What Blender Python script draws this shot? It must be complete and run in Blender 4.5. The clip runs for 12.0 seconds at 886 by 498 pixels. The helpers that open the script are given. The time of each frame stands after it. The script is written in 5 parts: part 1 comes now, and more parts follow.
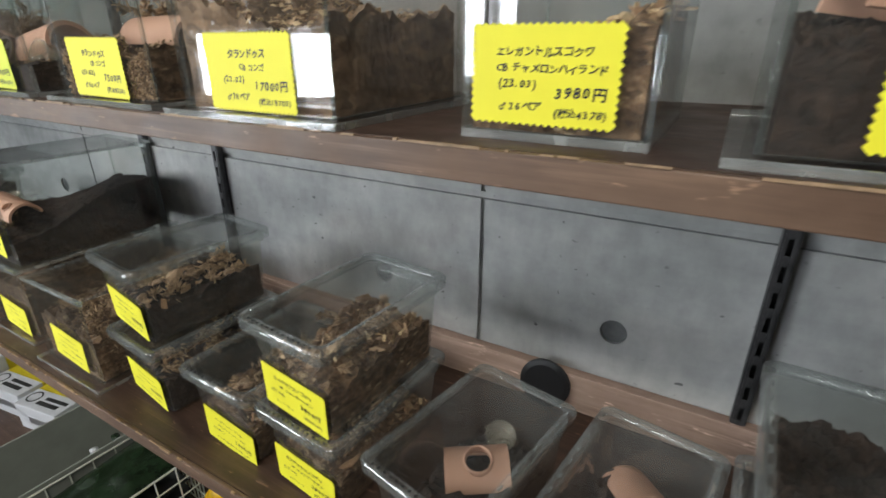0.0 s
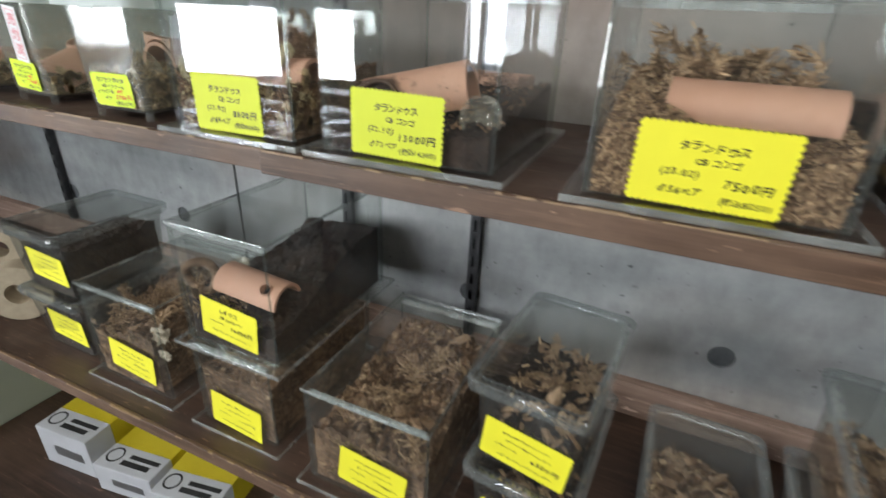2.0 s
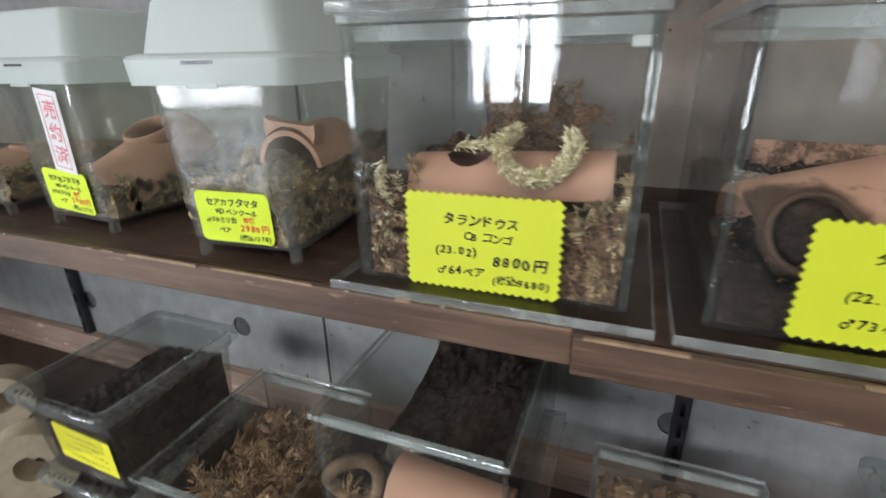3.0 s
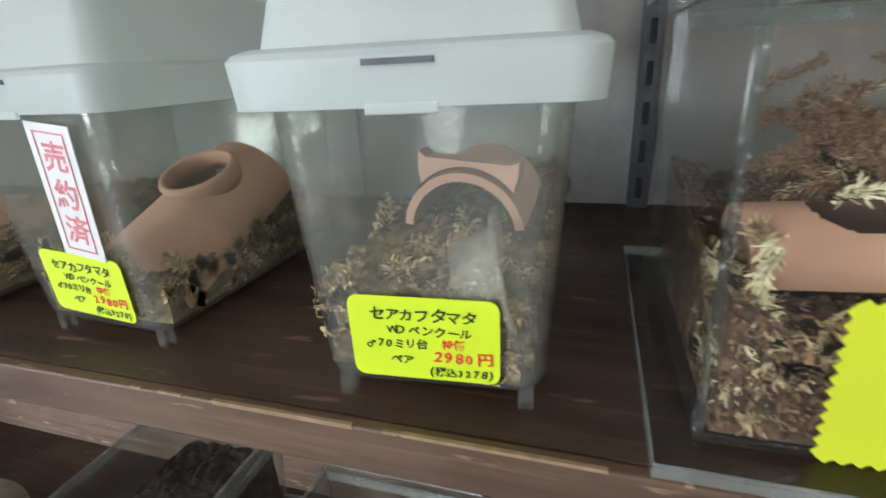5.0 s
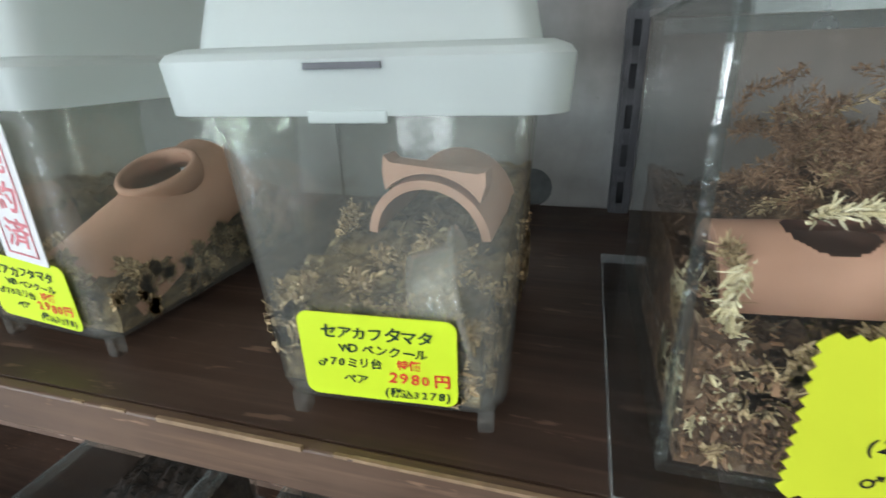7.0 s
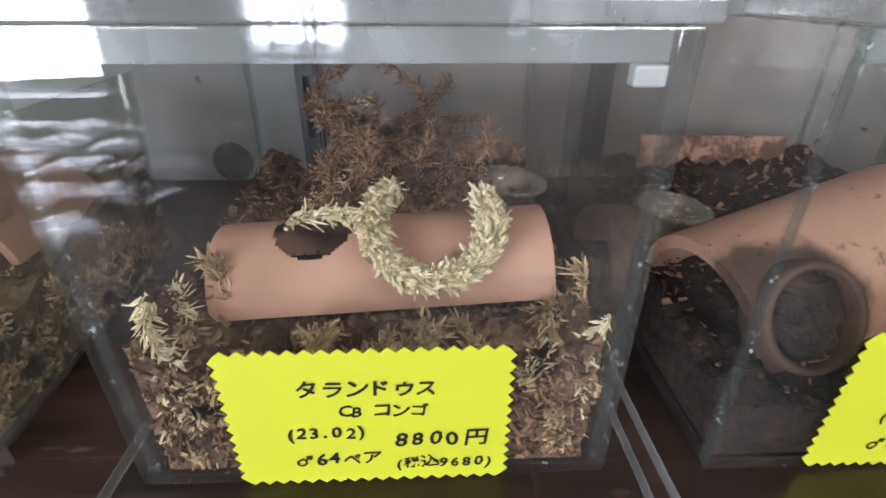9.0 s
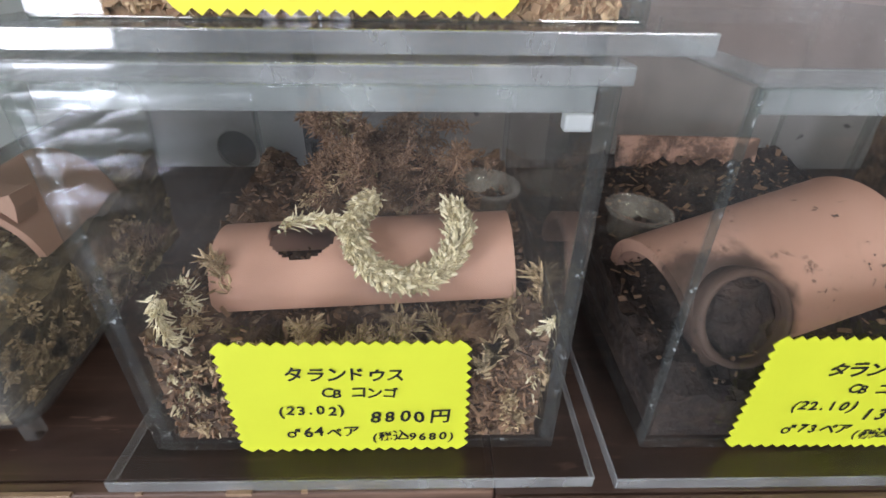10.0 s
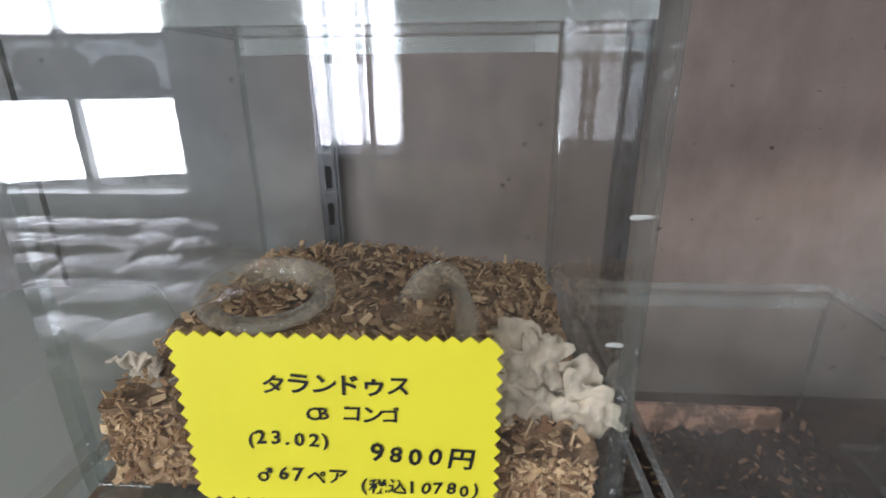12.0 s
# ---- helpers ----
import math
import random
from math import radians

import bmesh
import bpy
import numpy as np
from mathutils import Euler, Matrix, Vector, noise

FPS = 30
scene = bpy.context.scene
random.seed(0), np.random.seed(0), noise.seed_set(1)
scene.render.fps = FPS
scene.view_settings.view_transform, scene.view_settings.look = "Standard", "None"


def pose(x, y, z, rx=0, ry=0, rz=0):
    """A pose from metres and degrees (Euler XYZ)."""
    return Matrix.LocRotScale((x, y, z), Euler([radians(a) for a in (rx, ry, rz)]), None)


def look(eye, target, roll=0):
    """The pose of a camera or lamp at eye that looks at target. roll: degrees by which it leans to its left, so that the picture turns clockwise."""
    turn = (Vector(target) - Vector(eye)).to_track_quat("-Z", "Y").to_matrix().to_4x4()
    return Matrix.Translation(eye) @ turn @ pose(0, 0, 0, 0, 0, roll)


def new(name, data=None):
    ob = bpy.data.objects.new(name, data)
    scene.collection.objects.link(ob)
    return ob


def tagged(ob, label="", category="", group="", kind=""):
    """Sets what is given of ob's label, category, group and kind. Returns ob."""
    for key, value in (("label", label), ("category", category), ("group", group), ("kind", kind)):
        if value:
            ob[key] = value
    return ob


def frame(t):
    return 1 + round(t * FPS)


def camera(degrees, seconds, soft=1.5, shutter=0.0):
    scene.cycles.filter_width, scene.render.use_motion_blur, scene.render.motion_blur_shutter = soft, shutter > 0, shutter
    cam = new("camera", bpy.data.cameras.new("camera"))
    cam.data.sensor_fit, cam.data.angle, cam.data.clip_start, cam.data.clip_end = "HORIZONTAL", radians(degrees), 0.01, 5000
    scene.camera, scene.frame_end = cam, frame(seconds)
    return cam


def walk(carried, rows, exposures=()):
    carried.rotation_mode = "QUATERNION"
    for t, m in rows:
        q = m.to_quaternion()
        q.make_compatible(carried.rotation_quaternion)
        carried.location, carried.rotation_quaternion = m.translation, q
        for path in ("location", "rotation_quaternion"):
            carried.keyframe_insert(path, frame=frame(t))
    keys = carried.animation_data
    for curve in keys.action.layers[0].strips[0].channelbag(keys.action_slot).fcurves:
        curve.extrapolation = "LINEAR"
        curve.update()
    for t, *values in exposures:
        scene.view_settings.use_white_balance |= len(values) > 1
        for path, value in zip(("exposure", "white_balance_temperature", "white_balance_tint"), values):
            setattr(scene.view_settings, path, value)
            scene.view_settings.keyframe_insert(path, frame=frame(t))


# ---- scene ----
cam = camera(84.6, 12.0, soft=1.6, shutter=0.2)
PATH = [
    (0, (0.185, -0.04, 1.263), (-0.733, 1.558, 0.486), -0.1),
    (0.5, (0.025, -0.062, 1.243), (-0.745, 1.574, 0.389), -0.2),
    (1, (-0.162, -0.151, 1.243), (-0.669, 1.565, 0.35), 0.9),
    (1.5, (-0.267, -0.189, 1.282), (-0.754, 1.528, 0.38), 2.0),
    (2, (-0.434, -0.123, 1.326), (-1.144, 1.541, 0.472), 2.6),
    (2.5, (-0.582, -0.025, 1.33), (-1.47, 1.604, 0.583), 1.5),
    (3, (-0.767, 0.008, 1.336), (-1.438, 1.746, 0.608), -0.9),
    (3.2, (-0.835, 0.014, 1.344), (-1.348, 1.792, 0.584), -1.6),
    (4.8, (-0.938, 0.079, 1.347), (-1.419, 1.887, 0.639), -2.8),
    (5, (-0.956, 0.103, 1.335), (-1.522, 1.883, 0.62), -3.0),
    (5.5, (-0.974, 0.131, 1.33), (-1.654, 1.873, 0.622), -3.1),
    (6, (-0.972, 0.129, 1.336), (-1.659, 1.867, 0.624), -3.1),
    (6.5, (-0.97, 0.123, 1.337), (-1.636, 1.87, 0.627), -2.8),
    (6.8, (-0.962, 0.119, 1.339), (-1.559, 1.886, 0.615), -2.1),
    (7, (-0.948, 0.118, 1.338), (-1.473, 1.9, 0.599), -1.6),
    (7.5, (-0.912, 0.127, 1.334), (-1.209, 1.946, 0.558), 0.3),
    (7.7, (-0.902, 0.134, 1.333), (-1.12, 1.969, 0.57), 0.6),
    (9.3, (-0.811, 0.141, 1.368), (-0.725, 1.867, 0.361), 0.3),
    (9.5, (-0.809, 0.138, 1.372), (-0.727, 1.849, 0.34), 0.5),
    (10, (-0.808, 0.126, 1.382), (-0.761, 1.832, 0.339), 0.8),
    (10.5, (-0.812, 0.119, 1.405), (-0.829, 1.885, 0.466), 0.4),
    (10.7, (-0.813, 0.122, 1.427), (-0.906, 1.894, 0.504), -0.5),
    (11, (-0.819, 0.125, 1.452), (-0.928, 1.978, 0.709), -1.1),
    (11.5, (-0.812, 0.141, 1.482), (-0.912, 2.009, 0.776), -1.3),
    (12, (-0.793, 0.157, 1.492), (-0.916, 2.041, 0.832), -0.5),
]
walk(cam, [(t, look(eye, target, roll)) for t, eye, target, roll in PATH],
     exposures=((0, 0.16, 6400, 8), (1.0, 0.19, 6500, 10), (1.5, 0.23, 6500, 10), (2.0, 0.03, 6350, 8), (2.5, 0.03, 6200, 7), (3.0, -0.21, 6300, 10), (5.0, -0.17, 6200, 7),
                (7.0, -0.13, 6050, 5), (7.5, -0.18, 5800, 8), (9.5, 0.06, 6150, 20), (10.0, 0.04, 6000, 18), (10.5, -0.22, 5800, 9), (11.0, -0.50, 5850, 3), (12.0, -0.41, 6250, 16)))

# ---------- world, window light, lamps ----------
scene.cycles.transparent_max_bounces = 24
world = bpy.data.worlds.new("world")
scene.world = world
world.use_nodes = True
wn = world.node_tree
sky = wn.nodes.new("ShaderNodeTexSky")
sky.sky_type, sky.sun_disc = 'NISHITA', False
sky.sun_elevation, sky.sun_rotation = radians(48), radians(200)
wn.links.new(sky.outputs[0], wn.nodes["Background"].inputs[0])
wn.nodes["Background"].inputs[1].default_value = 0.12


def area(name, m, sx, sy, power, color):
    d = bpy.data.lights.new(name, 'AREA')
    d.shape, d.size, d.size_y, d.energy, d.color = 'RECTANGLE', sx, sy, power, color
    ob = new(name, d)
    ob.matrix_world = m
    return ob


area("window_light", look((-4.0, -3.40, 1.05), (-2.6, 0.5, 1.15)), 1.95, 0.62, 118, (0.93, 0.97, 1.0))
area("upper_window_light", look((-4.1, -3.40, 2.06), (-2.7, 0.5, 1.2)), 2.1, 0.50, 92, (0.93, 0.97, 1.0))
area("side_window_light", look((-1.66, -3.38, 1.6), (-1.5, 0.5, 1.1)), 0.68, 1.2, 52, (0.90, 0.92, 1.0))
area("ceiling_lamp_light", look((0.2, -1.1, 2.52), (0.2, -1.1, 0)), 1.2, 0.25, 26, (1.0, 0.95, 0.86))
area("ceiling_lamp_light", look((-2.2, -1.1, 2.52), (-2.2, -1.1, 0)), 1.2, 0.25, 12, (1.0, 0.95, 0.86))

# ---------- material helpers ----------
INK, RED = (0.012, 0.014, 0.012), (0.75, 0.06, 0.03)


class Mat:
    """A node material under construction."""

    def __init__(self, name, rough=0.5, metal=0.0, color=(0.5, 0.5, 0.5)):
        self.m = bpy.data.materials.new(name)
        self.m.use_nodes = True
        self.t = self.m.node_tree
        self.b = self.t.nodes["Principled BSDF"]
        self.out = self.t.nodes["Material Output"]
        self.b.inputs["Roughness"].default_value = rough
        self.b.inputs["Metallic"].default_value = metal
        self.b.inputs["Base Color"].default_value = (*color, 1)

    def node(self, kind, **values):
        n = self.t.nodes.new(kind)
        for k, v in values.items():
            n.inputs[k.replace("_", " ")].default_value = v
        return n

    def link(self, a, b):
        self.t.links.new(a, b)

    def coords(self, scale=(1, 1, 1), local=True):
        c = self.node("ShaderNodeTexCoord")
        mp = self.node("ShaderNodeMapping")
        mp.inputs["Scale"].default_value = scale
        self.link(c.outputs["Object"], mp.inputs["Vector"])
        return mp.outputs[0]

    def noise(self, scale, detail=4.0, stretch=(1, 1, 1), rough=0.55):
        n = self.node("ShaderNodeTexNoise", Scale=scale, Detail=detail, Roughness=rough)
        self.link(self.coords(stretch), n.inputs["Vector"])
        return n.outputs["Fac"]

    def voronoi(self, scale, stretch=(1, 1, 1), out="Distance"):
        n = self.node("ShaderNodeTexVoronoi", Scale=scale)
        self.link(self.coords(stretch), n.inputs["Vector"])
        return n.outputs[out]

    def ramp(self, fac, stops):
        r = self.node("ShaderNodeValToRGB")
        e = r.color_ramp.elements
        while len(e) < len(stops):
            e.new(0.5)
        for el, (p, c) in zip(e, stops):
            el.position, el.color = p, (*c, 1) if len(c) == 3 else c
        self.link(fac, r.inputs[0])
        return r.outputs[0]

    def mix(self, fac, a, b, blend='MIX'):
        n = self.node("ShaderNodeMix")
        n.data_type, n.blend_type = 'RGBA', blend
        for sock, v in ((n.inputs[0], fac), (n.inputs[6], a), (n.inputs[7], b)):
            if isinstance(v, (int, float)):
                sock.default_value = v
            elif isinstance(v, tuple):
                sock.default_value = (*v, 1)
            else:
                self.link(v, sock)
        return n.outputs[2]

    def bump(self, height, strength=0.3, distance=0.002):
        n = self.node("ShaderNodeBump", Strength=strength, Distance=distance)
        self.link(height, n.inputs["Height"])
        self.link(n.outputs[0], self.b.inputs["Normal"])

    def color(self, c):
        self.link(c, self.b.inputs["Base Color"])
        return self

    def roughness(self, c):
        self.link(c, self.b.inputs["Roughness"])
        return self


def grey(v):
    return (v, v, v)


def make_concrete():
    k = Mat("concrete", 0.72)
    cloud = k.ramp(k.noise(3.2, 6, (0.6, 1, 1.5), 0.6), [(0.3, (0.175, 0.18, 0.18)), (0.5, (0.30, 0.305, 0.30)), (0.70, (0.45, 0.45, 0.435))])
    warm = k.ramp(k.noise(1.7, 3, (1, 1, 1.6)), [(0.5, grey(0)), (0.68, grey(0.55))])
    c = k.mix(warm, cloud, (0.30, 0.235, 0.195))
    # Warm brown patch centred on one spot, its outline ragged by noise.
    spot = k.node("ShaderNodeVectorMath")
    spot.operation = 'DISTANCE'
    spot.inputs[1].default_value = (-0.46, 0.571, 1.36)
    warp = k.node("ShaderNodeMix")
    warp.data_type = 'VECTOR'
    warp.inputs[0].default_value = 0.16
    n3 = k.node("ShaderNodeTexNoise", Scale=5.0, Detail=5.0)
    co = k.coords()
    k.link(co, n3.inputs["Vector"])
    k.link(co, warp.inputs[4])
    k.link(n3.outputs["Color"], warp.inputs[5])
    k.link(warp.outputs[1], spot.inputs[0])
    warm_patch = k.ramp(spot.outputs["Value"], [(0.16, grey(0.72)), (0.34, grey(0))])
    c = k.mix(warm_patch, c, (0.31, 0.225, 0.18))
    fine = k.ramp(k.noise(38, 5, (1, 1, 0.6)), [(0.3, grey(0.86)), (0.7, grey(1.12))])
    c = k.mix(1.0, c, fine, 'MULTIPLY')
    pits = k.ramp(k.noise(75, 2.0, (1, 1, 1.3), 0.4), [(0.245, grey(0.3)), (0.295, grey(1))])
    keep = k.ramp(k.noise(7, 2), [(0.46, grey(0)), (0.56, grey(1))])
    pits = k.mix(keep, pits, (1.0, 1.0, 1.0))
    c = k.mix(1.0, c, pits, 'MULTIPLY')
    k.color(c)
    k.bump(k.mix(0.5, k.noise(45, 6), pits), 0.35, 0.002)
    return k.m


def make_wood(name, dark, mid, light, rough=0.38):
    k = Mat(name, rough)
    grain = k.noise(9, 8, (0.5, 9, 9), 0.62)
    c = k.ramp(grain, [(0.3, dark), (0.5, mid), (0.72, light)])
    streak = k.ramp(k.noise(30, 4, (0.25, 6, 6)), [(0.56, grey(0)), (0.72, grey(0.55))])
    c = k.mix(streak, c, tuple(min(1, v * 1.9) for v in light))
    rub = k.ramp(k.noise(7, 5, (0.5, 1, 1), 0.7), [(0.42, grey(0)), (0.66, grey(0.6))])
    c = k.mix(rub, c, tuple(v * 1.35 for v in light))
    fleck = k.ramp(k.noise(120, 3, (0.22, 1, 1)), [(0.645, grey(0)), (0.70, grey(0.6))])
    c = k.mix(fleck, c, tuple(min(1, v * 3.0) for v in light))
    k.color(c)
    k.roughness(k.ramp(k.noise(14, 4), [(0.3, grey(rough - 0.1)), (0.7, grey(rough + 0.16))]))
    k.bump(grain, 0.25, 0.001)
    return k.m


def make_clear(name, tint, gloss_rough=0.02, haze=0.0, ior=1.49, haze_color=(0.8, 0.83, 0.8), smudge=0.05, grain=16):
    """Clear plastic sheet: lets light straight through, mirrors at its face, and carries a little haze and smears."""
    k = Mat(name)
    tr = k.node("ShaderNodeBsdfTransparent")
    tr.inputs[0].default_value = (*tint, 1)
    gl = k.node("ShaderNodeBsdfGlossy", Roughness=gloss_rough)
    lw = k.node("ShaderNodeLayerWeight", Blend=0.5)
    up = k.node("ShaderNodeMath")
    up.operation = 'POWER'
    up.inputs[1].default_value = 4.2
    k.link(lw.outputs["Facing"], up.inputs[0])
    half = k.node("ShaderNodeMath")
    half.operation, half.use_clamp = 'MULTIPLY_ADD', True
    half.inputs[1].default_value, half.inputs[2].default_value = 0.75, ((ior - 1) / (ior + 1)) ** 2
    k.link(up.outputs[0], half.inputs[0])
    df = k.node("ShaderNodeBsdfDiffuse")
    df.inputs[0].default_value = (*haze_color, 1)
    hz = k.ramp(k.noise(grain, 6, (1, 1, 0.5 if grain < 50 else 1)), [(0.42 if grain < 100 else 0.60, grey(haze)), (0.75 if grain < 100 else 0.70, grey(haze + smudge))])
    m1, m2 = k.node("ShaderNodeMixShader"), k.node("ShaderNodeMixShader")
    k.link(hz, m1.inputs[0])
    k.link(tr.outputs[0], m1.inputs[1])
    k.link(df.outputs[0], m1.inputs[2])
    k.link(half.outputs[0], m2.inputs[0])
    k.link(m1.outputs[0], m2.inputs[1])
    k.link(gl.outputs[0], m2.inputs[2])
    k.link(m2.outputs[0], k.out.inputs["Surface"])
    return k.m


def make_bedding(name, dark, mid, light, fleck, scale=1.0, flecks=0.5):
    k = Mat(name, 0.9)
    c = k.ramp(k.noise(70 * scale, 6, (1, 1, 1.5), 0.7), [(0.3, dark), (0.5, mid), (0.68, light)])
    cell = k.ramp(k.voronoi(150 * scale, (1, 1, 1.8), "Color"), [(0.2, grey(0.55)), (0.9, grey(1.35))])
    c = k.mix(0.8, c, cell, 'MULTIPLY')
    f = k.ramp(k.noise(120 * scale, 3, (0.4, 0.4, 1.6)), [(1 - flecks * 0.72, grey(0)), (1 - flecks * 0.6, grey(0.9))])
    c = k.mix(f, c, fleck)
    patch = k.ramp(k.noise(14, 3), [(0.35, grey(0.6)), (0.65, grey(1.15))])
    k.color(k.mix(1.0, c, patch, 'MULTIPLY'))
    k.bump(k.noise(160 * scale, 5), 0.9, 0.004)
    return k.m


def make_flake(name, a, b, rough=0.8):
    k = Mat(name, rough)
    g = k.node("ShaderNodeNewGeometry")
    c = k.ramp(g.outputs["Random Per Island"], [(0.0, a), (0.55, tuple((p + q) / 2 for p, q in zip(a, b))), (1.0, b)])
    k.color(k.mix(0.5, c, k.ramp(k.noise(240, 2), [(0.3, grey(0.6)), (0.7, grey(1.2))]), 'MULTIPLY'))
    return k.m


def make_terracotta(name, dirt=0.1, smear=None):
    k = Mat(name, 0.75)
    c = k.ramp(k.noise(22, 5), [(0.3, (0.48, 0.265, 0.175)), (0.6, (0.56, 0.325, 0.225)), (0.8, (0.61, 0.38, 0.275))])
    d = k.ramp(k.noise(60, 6, (1, 1, 1), 0.7), [(0.70 - dirt * 0.75, grey(0)), (0.76 - dirt * 0.6, grey(0.85))])
    c = k.mix(d, c, (0.09, 0.05, 0.03))
    if smear:
        far = k.node("ShaderNodeVectorMath")
        far.operation = 'DISTANCE'
        far.inputs[1].default_value = smear
        k.link(k.coords(), far.inputs[0])
        ragged = k.node("ShaderNodeMath")
        ragged.operation = 'MULTIPLY_ADD'
        ragged.inputs[1].default_value = 0.030
        k.link(k.noise(60, 5), ragged.inputs[0])
        k.link(far.outputs["Value"], ragged.inputs[2])
        c = k.mix(k.ramp(ragged.outputs[0], [(0.046, grey(0.94)), (0.055, grey(0))]), c, (0.055, 0.032, 0.02))
    spots = k.ramp(k.noise(260, 2), [(0.30, grey(0.2)), (0.36, grey(1))]) if dirt else k.ramp(k.noise(90, 3), [(0.2, grey(0.9)), (0.5, grey(1))])
    sel = k.ramp(k.noise(30, 2), [(0.5 - dirt * 0.4, grey(1)), (0.62 - dirt * 0.3, grey(0))])
    c = k.mix(1.0, c, k.mix(sel, spots, (1.0, 1.0, 1.0)), 'MULTIPLY')
    k.color(c)
    k.bump(k.noise(150, 5), 0.25, 0.001)
    return k.m


def make_plain(name, color, rough=0.5, metal=0.0, vary=0.12, scale=25, bump=0.0):
    k = Mat(name, rough, metal)
    v = k.ramp(k.noise(scale, 5), [(0.3, tuple(c * (1 - vary) for c in color)), (0.7, tuple(min(1, c * (1 + vary)) for c in color))])
    k.color(v)
    if bump:
        k.bump(k.noise(scale * 6, 4), bump, 0.001)
    return k.m


def make_card(name, color):
    k = Mat(name, 0.6)
    k.color(k.ramp(k.noise(18, 4), [(0.3, tuple(c * 0.93 for c in color)), (0.7, color)]))
    k.bump(k.noise(700, 3), 0.08, 0.0004)
    return k.m


def make_milky(name):
    k = Mat(name, 0.32)
    k.b.inputs["IOR"].default_value = 1.49
    k.b.inputs["Base Color"].default_value = (0.91, 0.945, 0.935, 1)
    tl = k.node("ShaderNodeBsdfTranslucent")
    tl.inputs[0].default_value = (0.94, 0.97, 0.96, 1)
    tr = k.node("ShaderNodeBsdfTransparent")
    tr.inputs[0].default_value = (0.9, 0.95, 0.93, 1)
    m1, m2 = k.node("ShaderNodeMixShader", Fac=0.55), k.node("ShaderNodeMixShader", Fac=0.30)
    k.link(k.b.outputs[0], m1.inputs[1])
    k.link(tl.outputs[0], m1.inputs[2])
    k.link(m1.outputs[0], m2.inputs[1])
    k.link(tr.outputs[0], m2.inputs[2])
    k.link(m2.outputs[0], k.out.inputs["Surface"])
    k.bump(k.noise(120, 4), 0.06, 0.0005)
    return k.m


CONCRETE = make_concrete()
WOOD = make_wood("dark_stained_wood", (0.025, 0.0135, 0.009), (0.046, 0.025, 0.0165), (0.078, 0.046, 0.031), 0.46)
WOOD_EDGE = make_wood("worn_wood_edge", (0.050, 0.028, 0.018), (0.092, 0.053, 0.034), (0.150, 0.092, 0.060), 0.5)
WORN = make_plain("bare_worn_wood", (0.30, 0.20, 0.12), 0.6, 0, 0.3, 90)
ACRYLIC = make_clear("clear_acrylic", (0.975, 0.985, 0.98), 0.012, 0.002, 1.49, smudge=0.014)
# Pale haze here paints in the white highlight along the cut edges.
ACRYLIC_EDGE = make_clear("acrylic_cut_edge", (0.80, 0.84, 0.825), 0.05, 0.17, 2.5, (0.84, 0.88, 0.86), 0.26, 24)
# Pale speckles: glue dots, with the highlights on them painted in.
ACRYLIC_CORNER = make_clear("acrylic_glued_corner", (0.80, 0.84, 0.82), 0.04, 0.025, 1.9, (0.80, 0.85, 0.83), 0.40, 330)
# Haze paints the upper lids' bright reflected sheen into the colour.
ACRYLIC_LID = make_clear("sheen_painted_acrylic_lid", (0.955, 0.97, 0.965), 0.05, 0.055, 1.6, (0.80, 0.82, 0.81), 0.11)
TUB = make_clear("clear_moulded_plastic", (0.95, 0.96, 0.95), 0.06, 0.008, 1.5, smudge=0.03)
TUB_LID = make_clear("frosted_tub_lid", (0.87, 0.88, 0.875), 0.12, 0.007, 1.5, (0.75, 0.79, 0.78), 0.025)
TUB_RIM = make_clear("moulded_rim_plastic", (0.80, 0.83, 0.82), 0.07, 0.09, 1.9, (0.68, 0.73, 0.72), 0.16)
CASE_PLASTIC = make_clear("cloudy_case_plastic", (0.93, 0.94, 0.92), 0.07, 0.045, 1.5, (0.74, 0.75, 0.70), 0.06)
MILKY = make_milky("milky_lid_plastic")
YELLOW = make_card("yellow_card", (0.86, 0.80, 0.035))
LIME = make_card("lime_card", (0.70, 0.88, 0.02))
LEMON = make_card("lemon_card", (0.66, 0.72, 0.03))
ORANGE = make_card("orange_card", (0.95, 0.33, 0.03))
PAPER = make_card("white_paper", (0.80, 0.79, 0.80))
INK_MAT = make_plain("black_marker", INK, 0.5)
GREEN_INK = make_plain("dark_marker", (0.012, 0.05, 0.02), 0.5)
RED_MAT = make_plain("red_marker", RED, 0.5)
STAMP = make_plain("red_stamp", (0.66, 0.22, 0.25), 0.6, 0, 0.3, 300)
BED_DARK = make_bedding("dark_soil", (0.014, 0.008, 0.006), (0.035, 0.020, 0.013), (0.066, 0.039, 0.026), (0.12, 0.075, 0.048), 1.0, 0.32)
BED_BROWN = make_bedding("brown_chip_bedding", (0.065, 0.036, 0.02), (0.17, 0.10, 0.055), (0.30, 0.195, 0.115), (0.50, 0.37, 0.22), 0.9, 0.52)
BED_MOSSY = make_bedding("mossy_bedding", (0.07, 0.047, 0.023), (0.18, 0.13, 0.062), (0.32, 0.245, 0.125), (0.52, 0.42, 0.23), 1.0, 0.55)
BED_LIGHT = make_bedding("pale_sawdust", (0.15, 0.085, 0.045), (0.32, 0.20, 0.11), (0.48, 0.33, 0.20), (0.62, 0.47, 0.30), 1.0, 0.55)
BED_CLAY = make_bedding("packed_fermented_sawdust", (0.13, 0.08, 0.045), (0.22, 0.14, 0.085), (0.30, 0.20, 0.125), (0.36, 0.26, 0.17), 0.5, 0.4)
CHIP = make_flake("wood_chips", (0.26, 0.14, 0.07), (0.72, 0.53, 0.31))
